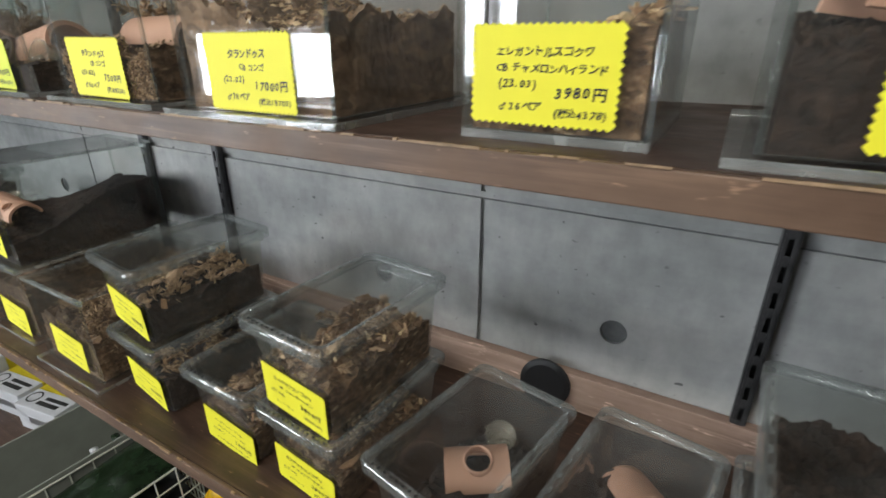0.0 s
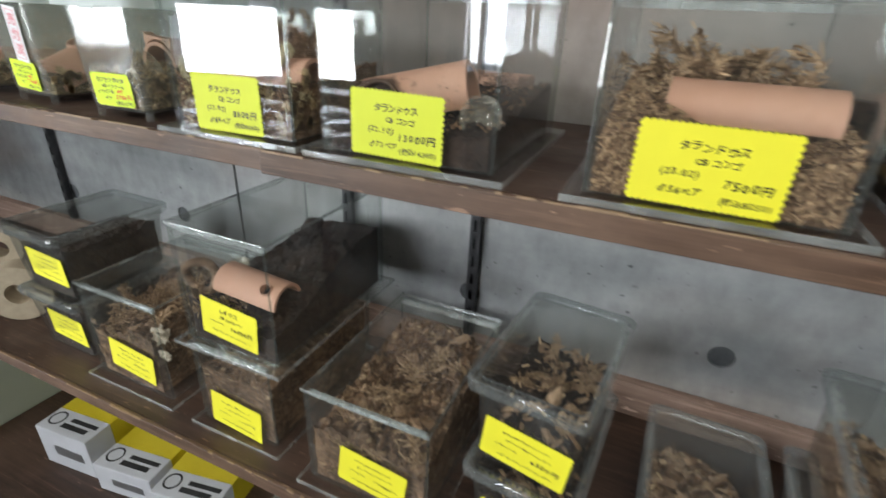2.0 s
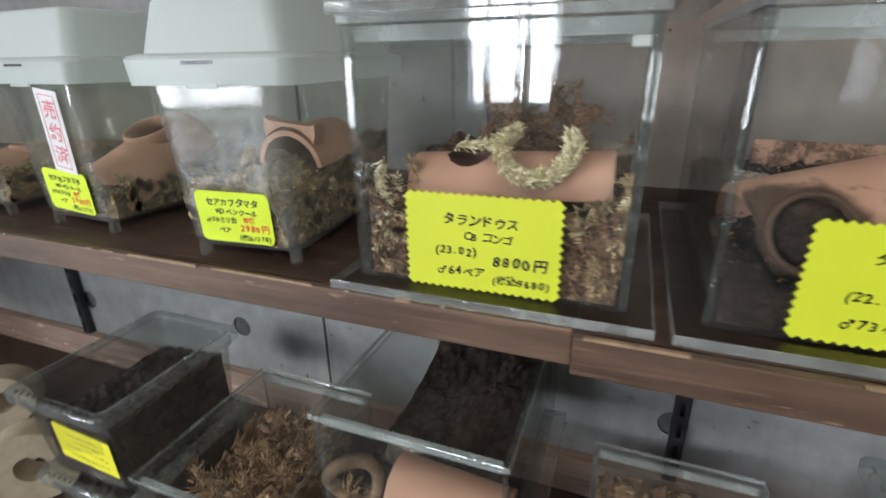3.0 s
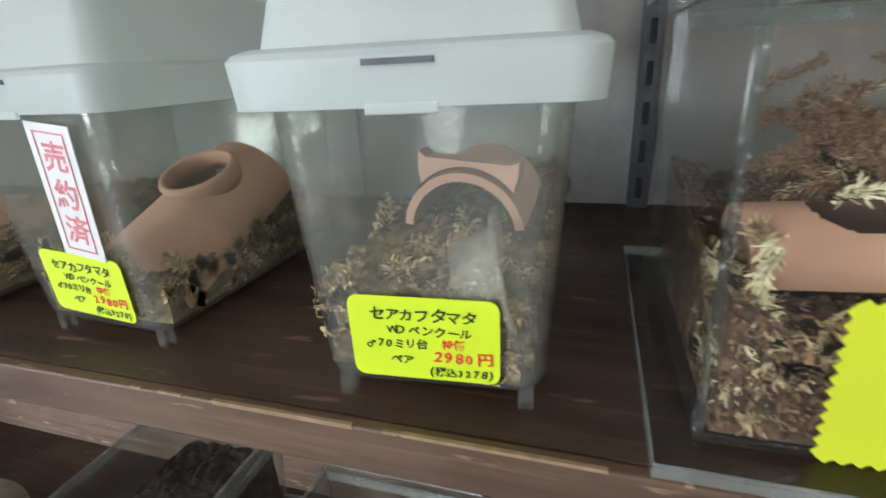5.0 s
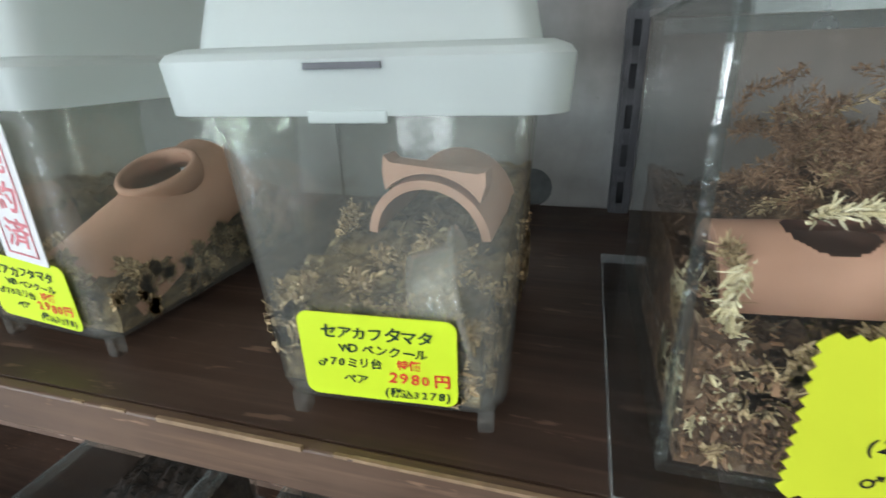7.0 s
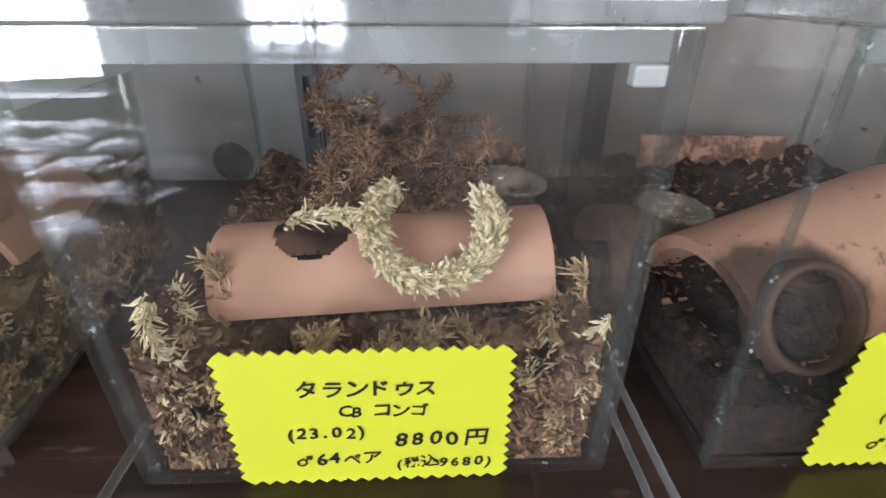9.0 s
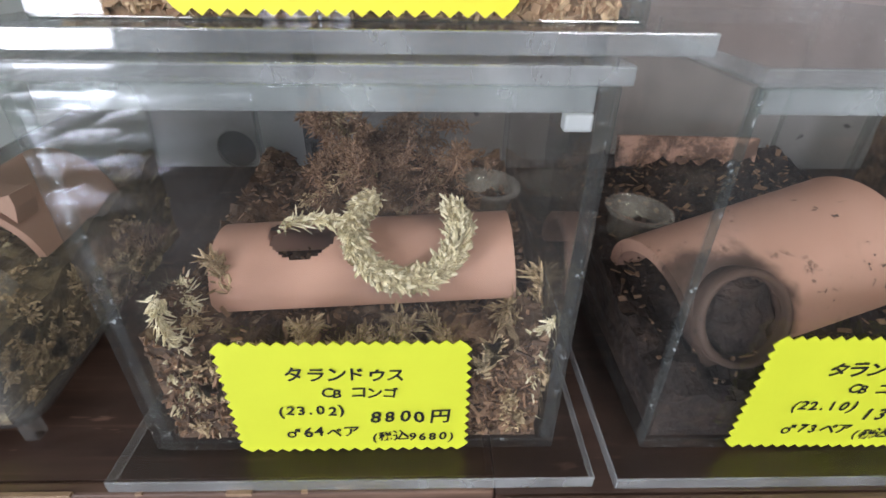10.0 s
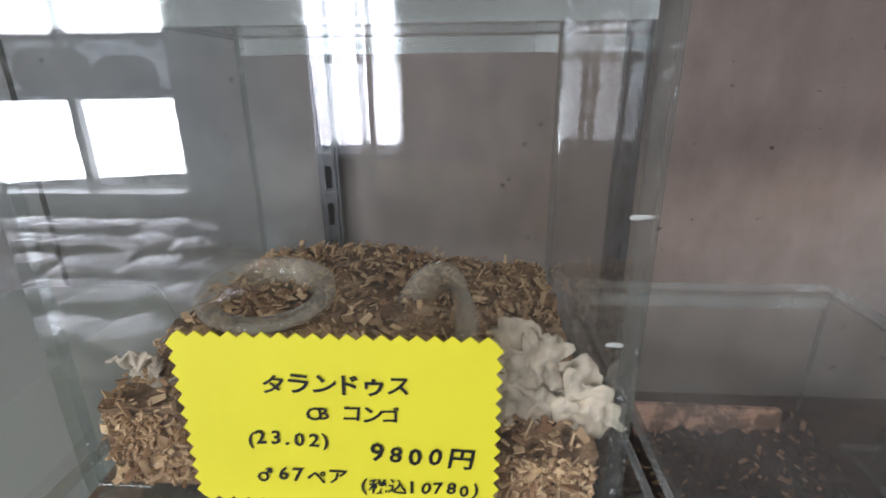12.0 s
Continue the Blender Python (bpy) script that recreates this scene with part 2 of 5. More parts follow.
FIBRE = make_flake("shredded_wood_fibre", (0.18, 0.108, 0.06), (0.56, 0.39, 0.23))
CHIP_DARK = make_flake("dark_bark_chips", (0.05, 0.026, 0.014), (0.34, 0.20, 0.11))
CLOD = make_flake("crumbly_brown_clods", (0.20, 0.122, 0.07), (0.50, 0.34, 0.21))
MOSS = make_flake("dry_sphagnum", (0.62, 0.53, 0.30), (0.92, 0.83, 0.57))
MOSS_BROWN = make_flake("brown_sphagnum", (0.24, 0.16, 0.075), (0.70, 0.53, 0.30))
PULP = make_flake("white_pulp", (0.62, 0.56, 0.46), (0.85, 0.80, 0.70))
PULP_SOFT = make_plain("torn_cream_pulp", (0.58, 0.51, 0.40), 0.9, 0, 0.3, 130, 0.5)
CLAY = make_terracotta("terracotta", 0.0)
CLAY_DIRTY = make_terracotta("soiled_terracotta", 0.13, (-0.043, -0.0377, 0.0218))
CLAY_GRIMY = make_terracotta("grimy_terracotta", 0.34)
STEEL = make_plain("dark_painted_steel", (0.075, 0.075, 0.078), 0.42, 0.6, 0.25, 60)
BLACK = make_plain("black_plastic", (0.012, 0.012, 0.013), 0.35)
GOLD = make_plain("gold_label", (0.45, 0.28, 0.07), 0.4, 0.3)
JELLY = make_clear("clear_cup_plastic", (0.94, 0.93, 0.89), 0.08, 0.11, 1.5, (0.82, 0.77, 0.66), 0.22, 60)
GLUE = make_plain("white_hot_glue", (0.55, 0.57, 0.55), 0.35)
CARDBOARD_GREY = make_plain("grey_board", (0.27, 0.285, 0.255), 0.7, 0, 0.1, 20)
YELLOW_BOX = make_plain("yellow_carton", (0.58, 0.46, 0.02), 0.45, 0, 0.08, 14)
WHITE_BOX = make_plain("white_carton", (0.55, 0.56, 0.59), 0.5, 0, 0.06, 14)
BLUE_PACK = make_plain("blue_film", (0.02, 0.07, 0.38), 0.25, 0, 0.4, 30, 0.4)
YELLOW_PACK = make_plain("yellow_film", (0.85, 0.52, 0.01), 0.3, 0, 0.2, 40, 0.3)
GREEN_PACK = make_plain("dark_green_film", (0.014, 0.026, 0.013), 0.2, 0, 0.5, 40, 0.5)
WIRE = make_plain("white_coated_wire", (0.72, 0.73, 0.66), 0.4)
PALE_PAINT = make_plain("pale_green_paint", (0.46, 0.50, 0.42), 0.6, 0, 0.08, 3)
TAPE = make_plain("kraft_paper_roll", (0.40, 0.33, 0.23), 0.7, 0, 0.12, 60)
PLASTER = make_plain("white_plaster", (0.68, 0.68, 0.65), 0.8, 0, 0.06, 2)
FLOOR_MAT = make_plain("grey_vinyl", (0.12, 0.12, 0.115), 0.8, 0, 0.15, 6)
FRAME_MAT = make_plain("grey_aluminium", (0.32, 0.33, 0.34), 0.35, 0.8, 0.1, 10)

# ---------- mesh helpers ----------


def part(name, bm, material, parent, label="", smooth=False):
    """Links a bmesh as one mesh object under a thing or a part."""
    me = bpy.data.meshes.new(name)
    bm.normal_update()
    bm.to_mesh(me)
    bm.free()
    for m in material if isinstance(material, (list, tuple)) else [material]:
        me.materials.append(m)
    if smooth:
        me.polygons.foreach_set("use_smooth", [True] * len(me.polygons))
    ob = new(name, me)
    ob.parent = parent
    return tagged(ob, label)


def thing(name, m, label, category, group="", kind=""):
    ob = new(name)
    ob.matrix_world = m if isinstance(m, Matrix) else Matrix.Translation(m)
    ob.empty_display_size = 0.02
    return tagged(ob, label, category, group, kind)


def solo(name, bm, material, m, label, category, group="", kind="", smooth=False):
    ob = part(name, bm, material, None, label, smooth)
    ob.matrix_world = m if isinstance(m, Matrix) else Matrix.Translation(m)
    return tagged(ob, label, category, group, kind)


def box(bm, x0, x1, y0, y1, z0, z1, bevel=0.0, mat=0):
    vs = [bm.verts.new((x, y, z)) for z in (z0, z1) for y in (y0, y1) for x in (x0, x1)]
    fs = [bm.faces.new([vs[i] for i in f]) for f in ((0, 2, 3, 1), (4, 5, 7, 6), (0, 1, 5, 4), (2, 6, 7, 3), (0, 4, 6, 2), (1, 3, 7, 5))]
    for f in fs:
        f.material_index = mat
    if bevel:
        edges = list({e for f in fs for e in f.edges})
        bmesh.ops.bevel(bm, geom=edges, offset=bevel, segments=2, affect='EDGES', profile=0.5)
    return fs


def boxed(*args, **kw):
    bm = bmesh.new()
    box(bm, *args, **kw)
    return bm


def tube(bm, path, r, sides=8, closed=False):
    """A round bar of radius r along a path."""
    rings = []
    n = len(path)
    for i, p in enumerate(path):
        p = Vector(p)
        a = Vector(path[i - 1]) if i or closed else p
        b = Vector(path[(i + 1) % n]) if i < n - 1 or closed else p
        d = (b - a).normalized() if (b - a).length else Vector((0, 0, 1))
        u = d.orthogonal().normalized()
        if rings and abs(d.dot(rings[-1][1])) < 0.99:
            u = (rings[-1][1] - d * d.dot(rings[-1][1])).normalized()
        v = d.cross(u)
        rr = r[i] if isinstance(r, (list, tuple)) else r
        rings.append(([bm.verts.new(p + (u * math.cos(t) + v * math.sin(t)) * rr) for t in (2 * math.pi * j / sides for j in range(sides))], u))
    loops = [q[0] for q in rings]
    for i in range(n if closed else n - 1):
        a, b = loops[i], loops[(i + 1) % n]
        for j in range(sides):
            bm.faces.new((a[j], a[(j + 1) % sides], b[(j + 1) % sides], b[j]))
    if not closed:
        bm.faces.new(loops[0][::-1])
        bm.faces.new(loops[-1])


def rounded(w, d, r, n=5, cx=0.0, cy=0.0):
    pts = []
    for sx, sy, a0 in ((1, 1, 0), (-1, 1, 90), (-1, -1, 180), (1, -1, 270)):
        for i in range(n + 1):
            a = radians(a0 + 90 * i / n)
            pts.append((cx + sx * (w / 2 - r) + r * math.cos(a), cy + sy * (d / 2 - r) + r * math.sin(a)))
    return pts


def loft(bm, rings, cap_first=True, cap_last=True):
    """Rings of (z, width, depth, corner radius), skinned in order."""
    loops = [[bm.verts.new((x, y, z)) for x, y in rounded(w, d, r)] for z, w, d, r in rings]
    n = len(loops[0])
    for a, b in zip(loops, loops[1:]):
        for j in range(n):
            bm.faces.new((a[j], a[(j + 1) % n], b[(j + 1) % n], b[j]))
    if cap_first:
        bm.faces.new(loops[0][::-1])
    if cap_last:
        bm.faces.new(loops[-1])


def lathe(bm, profile, sides=28, m=None):
    """Profile of (radius, z) turned round z; end rings of zero radius become points."""
    m = m or Matrix.Identity(4)
    loops = [[bm.verts.new(m @ Vector((r * math.cos(2 * math.pi * j / sides), r * math.sin(2 * math.pi * j / sides), z))) for j in range(sides)] for r, z in profile]
    for a, b in zip(loops, loops[1:]):
        for j in range(sides):
            bm.faces.new((a[j], a[(j + 1) % sides], b[(j + 1) % sides], b[j]))
    return loops


# ---------- cards with writing ----------
GLYPHS = {}


def glyph(ch):
    """The outline of one character at size 1, as vertices and faces."""
    if ch not in GLYPHS:
        cu = bpy.data.curves.new("glyph", 'FONT')
        cu.body, cu.size, cu.offset, cu.resolution_u = ch, 1.0, 0.022, 2
        ob = new("glyph", cu)
        me = bpy.data.meshes.new_from_object(ob.evaluated_get(bpy.context.evaluated_depsgraph_get()))
        GLYPHS[ch] = ([tuple(v.co) for v in me.vertices], [tuple(f.vertices) for f in me.polygons])
        bpy.data.objects.remove(ob)
        bpy.data.curves.remove(cu)
        bpy.data.meshes.remove(me)
    return GLYPHS[ch]


def advance(ch):
    if ch == "♂":
        return 1.05
    if ch in "()., ":
        return 0.42
    return 0.66 if ord(ch) < 128 else 0.98


def words(bm, text, size, x, z, align='LEFT', mat=0, loose=1.0, rng=random):
    """Adds a line of hand lettering, upright in the xz plane and facing -y: each character sits a little askew."""
    total = sum(advance(c) for c in text) * size
    x -= {'LEFT': 0, 'CENTER': total / 2, 'RIGHT': total}[align]
    for ch in text:
        if ch != " ":
            vs, fs = glyph(ch)
            turn, k = rng.gauss(0, 0.06) * loose, size * (1 + rng.gauss(0, 0.05) * loose) * (0.72 if ch == "♂" else 1)
            dz, sh = rng.gauss(0, 0.035) * size * loose, 0.10 + rng.gauss(0, 0.05) * loose
            c, s = math.cos(turn), math.sin(turn)
            made = []
            for px, py, _ in vs:
                qx, qz = (px + sh * py) * k, py * k
                made.append(bm.verts.new((x + qx * c - qz * s, 0, z + dz + qx * s + qz * c)))
            for f in fs:
                face = bm.faces.new([made[i] for i in f])
                face.material_index = mat
                face.normal_update()
                if face.normal.y > 0:
                    face.normal_flip()
        x += advance(ch) * size


def bar(bm, x0, x1, z, h=0.0035, mat=0, rng=random):
    """Unreadable writing: a row of thin plain bars."""
    x = x0
    while x < x1:
        w, hh = rng.uniform(0.0006, 0.0024), h * rng.uniform(0.35, 1.0)
        if w > 0.0014:
            hh = h * 0.22
        dz = rng.uniform(-0.25, 0.25) * h
        vs = [bm.verts.new(p) for p in ((x, 0, z - hh / 2 + dz), (x + w, 0, z - hh / 2 + dz), (x + w, 0, z + hh / 2 + dz), (x, 0, z + hh / 2 + dz))]
        bm.faces.new(vs).material_index = mat
        x += w + rng.choice((0.0006, 0.0008, 0.0016))


def card_outline(w, h, zig, rng):
    pts = []
    if zig:
        nx, nz, a = max(12, round(w / 0.0047)), max(8, round(h / 0.0047)), 0.0019
        for i in range(nx):
            pts += [(-w / 2 + w * i / nx, 0), (-w / 2 + w * (i + 0.5) / nx, -a)]
        for i in range(nz):
            pts += [(w / 2, h * i / nz), (w / 2 + a, h * (i + 0.5) / nz)]
        for i in range(nx):
            pts += [(w / 2 - w * i / nx, h), (w / 2 - w * (i + 0.5) / nx, h + a)]
        for i in range(nz):
            pts += [(-w / 2, h - h * i / nz), (-w / 2 - a, h - h * (i + 0.5) / nz)]
        return pts
    return [(x, y + h / 2) for x, y in rounded(w, h, min(w, h) * 0.12)]


def card(parent, x, y, z, w, h, lines, material=None, zig=True, tilt=0.0, lean=0.0, turn=0.0, inks=None):
    """A price card fixed to the front of a case. x, z: its bottom's middle; lines: (text, size, x, z, align, ink)."""
    rng = random.Random(round(x * 7000) + round(z * 13000) + len(bpy.data.objects))
    bm = bmesh.new()
    pts = card_outline(w, h, zig, rng)
    front = [bm.verts.new((px, -0.0004, pz)) for px, pz in pts]
    back = [bm.verts.new((px, 0.0, pz)) for px, pz in pts]
    bm.faces.new(front)
    bm.faces.new(back[::-1])
    for i in range(len(pts)):
        j = (i + 1) % len(pts)
        bm.faces.new((front[i], back[i], back[j], front[j]))
    c = part("price_card", bm, material or YELLOW, parent, "zigzag-edged card with handwritten price" if zig else "rounded card with handwritten price")
    c.matrix_local = pose(x, y, z, lean, tilt, turn)
    bm = bmesh.new()
    for ln in lines:
        if ln[0] is None:
            bar(bm, ln[1] * w, ln[2] * w, ln[3] * h, ln[4], ln[5] if len(ln) > 5 else 0, rng)
        else:
            text, size, lx, lz, align, ink = ln
            words(bm, text, size, lx * w, lz * h, align, mat=ink, rng=rng)
    wr = part("writing", bm, inks or [INK_MAT, RED_MAT], c, "handwritten marker lettering")
    wr.matrix_local = pose(0, -0.0008, 0)
    tagged(wr, kind="stuff")
    return c


def tarandus(date, price, pair, taxed, name="タランドゥス", origin="CB コンゴ"):
    big = 0.0074 if len(name) < 9 else 0.0062
    return [(name, big, 0.0, 0.705, 'CENTER', 0), (origin, 0.0060, 0.05, 0.54, 'CENTER', 0), ("(" + date + ")", 0.0066, -0.31, 0.375, 'LEFT', 0),
            (price, 0.0086, 0.44, 0.285, 'RIGHT', 0), (pair, 0.0066, -0.30, 0.14, 'LEFT', 0), (taxed, 0.0060, 0.46, 0.09, 'RIGHT', 0)]


def small_card(price="", name="", origin="", date="", taxed=""):
    """A small price card: what can be read is lettered, the rest is bars."""
    return [(name, 0.0062 if len(name) > 7 else 0.0078, 0.0, 0.75, 'CENTER', 0) if name else (None, -0.28, 0.28, 0.80, 0.0042),
            (origin, 0.0056, 0.04, 0.575, 'CENTER', 0) if origin else (None, -0.22, 0.30, 0.62, 0.0038),
            (date, 0.0058, -0.38, 0.40, 'LEFT', 0) if date else (None, -0.34, -0.1, 0.44, 0.0036),
            (price, 0.0085, 0.42, 0.345, 'RIGHT', 0) if price else (None, 0.05, 0.38, 0.42, 0.005),
            (None, -0.3, 0.36 if not taxed else -0.04, 0.18, 0.0038)] + ([(taxed, 0.0054, 0.44, 0.14, 'RIGHT', 0)] if taxed else [])


# ---------- bedding, chips, moss ----------
def bedding(name, x0, x1, y0, y1, z0, level, material, label, seed, rough=0.006, nx=46, ny=34, inset=0.002, top_inset=None):
    """A block of bedding that fills a case from z0 up to level(u, v), lumpy on top and at its sides."""
    bm = bmesh.new()
    off = Vector((seed * 3.1, seed * 1.7, 0))
    ti = inset if top_inset is None else top_inset

    def top(i, j):
        u, v = i / nx, j / ny
        x, y = x0 + inset + (x1 - x0 - 2 * inset) * u, y0 + inset + (y1 - y0 - 2 * inset) * v
        p = Vector((x, y, 0))
        z = level(u, v) + rough * (noise.fractal(p * 45 + off, 0.9, 2.0, 4) + 0.8 * noise.noise(p * 150 + off))
        return x, y, z

    grid = [[bm.verts.new(top(i, j)) for i in range(nx + 1)] for j in range(ny + 1)]
    for j in range(ny):
        for i in range(nx):
            bm.faces.new((grid[j][i], grid[j][i + 1], grid[j + 1][i + 1], grid[j + 1][i]))
    rim = [grid[0][i] for i in range(nx + 1)] + [grid[j][nx] for j in range(1, ny + 1)] + [grid[ny][i] for i in range(nx - 1, -1, -1)] + [grid[j][0] for j in range(ny - 1, 0, -1)]
    rows = [rim]
    steps = 9
    for s in range(1, steps + 1):
        row = []
        for v in rim:
            t = s / steps
            z = v.co.z + (z0 - v.co.z) * t
            q = Vector((v.co.x, v.co.y, z))
            k = 0.0015 * (noise.noise(q * 120 + off) - 0.5)
            cx, cy = (x0 + x1) / 2, (y0 + y1) / 2
            d = Vector((cx - q.x, cy - q.y, 0)).normalized()
            row.append(bm.verts.new(q - d * k if s < steps else q))
        rows.append(row)
    n = len(rim)
    for a, b in zip(rows, rows[1:]):
        for j in range(n):
            bm.faces.new((a[j], b[j], b[(j + 1) % n], a[(j + 1) % n]))
    ob = solo(name, bm, material, Matrix.Identity(4), label, "bedding", kind="stuff", smooth=False)
    return ob


def flakes(name, count, spot, material, label, seed, size=(0.002, 0.006), thick=0.0006):
    """Loose chips, joined: thin uneven slivers at places given by spot(rng) -> (x, y, z, flatness)."""
    rng = random.Random(seed)
    verts, faces = [], []
    for _ in range(count):
        x, y, z, flat = spot(rng)
        k0 = rng.choice((0.45, 0.7, 1.0, 1.0, 1.5))
        a, b = rng.uniform(*size) * k0, rng.uniform(*size) * 0.5 * k0
        e = Euler((rng.gauss(0, flat), rng.gauss(0, flat), rng.uniform(0, 6.28)))
        rot = e.to_matrix()
        k = len(verts)
        for sx, sy, sz in ((-1, -1, 0), (1, -0.7, 0), (0.9, 0.8, 0), (-0.8, 1, 0), (-0.9, -0.8, 1), (0.8, -0.9, 1), (1, 0.6, 1), (-1, 0.9, 1)):
            p = rot @ Vector((sx * a / 2, sy * b / 2, sz * thick + abs(sx) * 0.0))
            verts.append((x + p.x, y + p.y, z + p.z))
        faces += [tuple(k + i for i in f) for f in ((3, 2, 1, 0), (4, 5, 6, 7), (0, 1, 5, 4), (1, 2, 6, 5), (2, 3, 7, 6), (3, 0, 4, 7))]
    me = bpy.data.meshes.new(name)
    me.from_pydata(verts, [], faces)
    me.materials.append(material)
    ob = new(name, me)
    return tagged(ob, label, "bedding", kind="stuff")


def moss(name, strands, material, label, seed, leaf=0.006, width=0.0012, per=60, spread=1.0, clip=None, fuzz=0.0):
    """Dry moss: along each strand (a list of points) small curved leaflets stand off in all directions."""
    rng = random.Random(seed)
    verts, faces = [], []
    for path in strands:
        path = [Vector(p) for p in path]
        seg = len(path) - 1
        for _ in range(per):
            t = rng.random() * seg
            i = min(int(t), seg - 1)
            p = path[i].lerp(path[i + 1], t - i)
            d = (path[i + 1] - path[i]).normalized()
            side = Vector((rng.gauss(0, 1), rng.gauss(0, 1), rng.gauss(0, 1) + 0.15)).normalized()
            go = (d * rng.uniform(0.5, 1.5) + side * spread * rng.uniform(0.4, 1.0)).normalized()
            wv = go.cross(Vector((rng.gauss(0, 1), rng.gauss(0, 1), rng.gauss(0, 1)))).normalized()
            p = p + side * fuzz * rng.random()
            L, w = leaf * rng.uniform(0.55, 1.25), width * rng.uniform(0.7, 1.4)
            bend = Vector((rng.gauss(0, 1), rng.gauss(0, 1), rng.gauss(0, 1))) * L * 0.42
            up = go.cross(wv) * w * 0.35
            k = len(verts)
            for f, ww, bb in ((0.0, 0.6, 0.0), (0.4, 1.1, 0.5), (0.78, 0.9, 0.9)):
                c = p + go * L * f + bend * bb * f
                verts.extend([tuple(c - wv * w * ww / 2), tuple(c + up), tuple(c + wv * w * ww / 2)])
            verts.append(tuple(p + go * L + bend))
            for r in range(2):
                a, b = k + r * 3, k + r * 3 + 3
                faces += [(a, a + 1, b + 1, b), (a + 1, a + 2, b + 2, b + 1)]
            faces += [(k + 6, k + 7, k + 9), (k + 7, k + 8, k + 9)]
    if clip:
        verts = [(min(max(x, clip[0]), clip[1]), min(max(y, clip[2]), clip[3]), max(z, clip[4])) for x, y, z in verts]
    me = bpy.data.meshes.new(name)
    me.from_pydata(verts, [], faces)
    me.materials.append(material)
    ob = new(name, me)
    return tagged(ob, label, "moss", kind="stuff")


def scribble(x, y, z, r, n, rng, flat=0.4, step=0.6):
    """A wandering strand of n points round a place."""
    p = Vector((x + rng.uniform(-r, r), y + rng.uniform(-r, r), z))
    d = Vector((rng.gauss(0, 1), rng.gauss(0, 1), rng.gauss(0, flat))).normalized()
    out = [p.copy()]
    for _ in range(n):
        d = (d + Vector((rng.gauss(0, step), rng.gauss(0, step), rng.gauss(0, step * flat)))).normalized()
        p = p + d * r * 0.35
        out.append(p.copy())
    return out


# ---------- cases ----------
def acrylic_case(x0, x1, y0, y1, z0, z1, label, lid=True, over=0.014, rim=0.013, group="acrylic cases", turn=0.0, lid_sheen=True, corner=False):
    """A glued acrylic case: base plate, four walls, loose lid. Bounds are those of the walls; base plate reaches out by over."""
    cx, cy = (x0 + x1) / 2, (y0 + y1) / 2
    w, d, h, t = (x1 - x0) / 2, (y1 - y0) / 2, z1 - z0, 0.004
    root = thing("acrylic_case", pose(cx, cy, z0, 0, 0, turn), label, "display case", group)

    def sheet(name, *b, face=ACRYLIC):
        bm = bmesh.new()
        box(bm, *b, bevel=0.0006)
        fs = bm.faces
        spans = (b[1] - b[0], b[3] - b[2], b[5] - b[4])
        thin = spans.index(min(spans))
        for f in fs:
            f.normal_update()
            f.material_index = 0 if abs(f.normal[thin]) > 0.98 else 1
        ob = part(name, bm, [face, ACRYLIC_CORNER if "wall" in name else ACRYLIC_EDGE], root)
        ob.visible_shadow = False
        return ob

    bt = 0.006
    sheet("base_plate", -w - over, w + over, -d - over, d + over, 0, bt)
    sheet("front_wall", -w, w, -d, -d + t, bt, h)
    sheet("back_wall", -w, w, d - t, d, bt, h)
    sheet("side_wall", -w, -w + t, -d + t + 0.0004, d - t - 0.0004, bt, h)
    sheet("side_wall", w - t, w, -d + t + 0.0004, d - t - 0.0004, bt, h)
    if lid:
        ob = sheet("lid", -w - 0.002, w + 0.002, -d - 0.002, d + 0.002, h + 0.0005, h + 0.0055, face=ACRYLIC_LID if lid_sheen else ACRYLIC)
        for b in ((-w + t + .001, w - t - .001, -d + t + .001, -d + t + .005), (-w + t + .001, w - t - .001, d - t - .005, d - t - .001)):
            bm = boxed(*b, -0.008, -0.0003)
            r = part("lid_rail", bm, ACRYLIC_EDGE, ob)
            r.matrix_local = pose(0, 0, h)
            r.visible_shadow = False
        if corner:
            bm = boxed(w - t - 0.0085, w - t - 0.0005, -d + t + 0.0006, -d + t + 0.0055, h - 0.0135, h - 0.0084, 0.0008)
            part("corner_block", bm, GLUE, root, "whitish glued corner block")
    return root


def shell(rings, t, bottom=True):
    """An open vessel: outer rings from the bottom up, then the same a wall's thickness further in."""
    bm = bmesh.new()
    inner = [(z + (t if i == 0 else 0), w - 2 * t, d - 2 * t, max(r - t, 0.001)) for i, (z, w, d, r) in enumerate(rings)]
    loft(bm, rings + inner[::-1], True, True)
    return bm


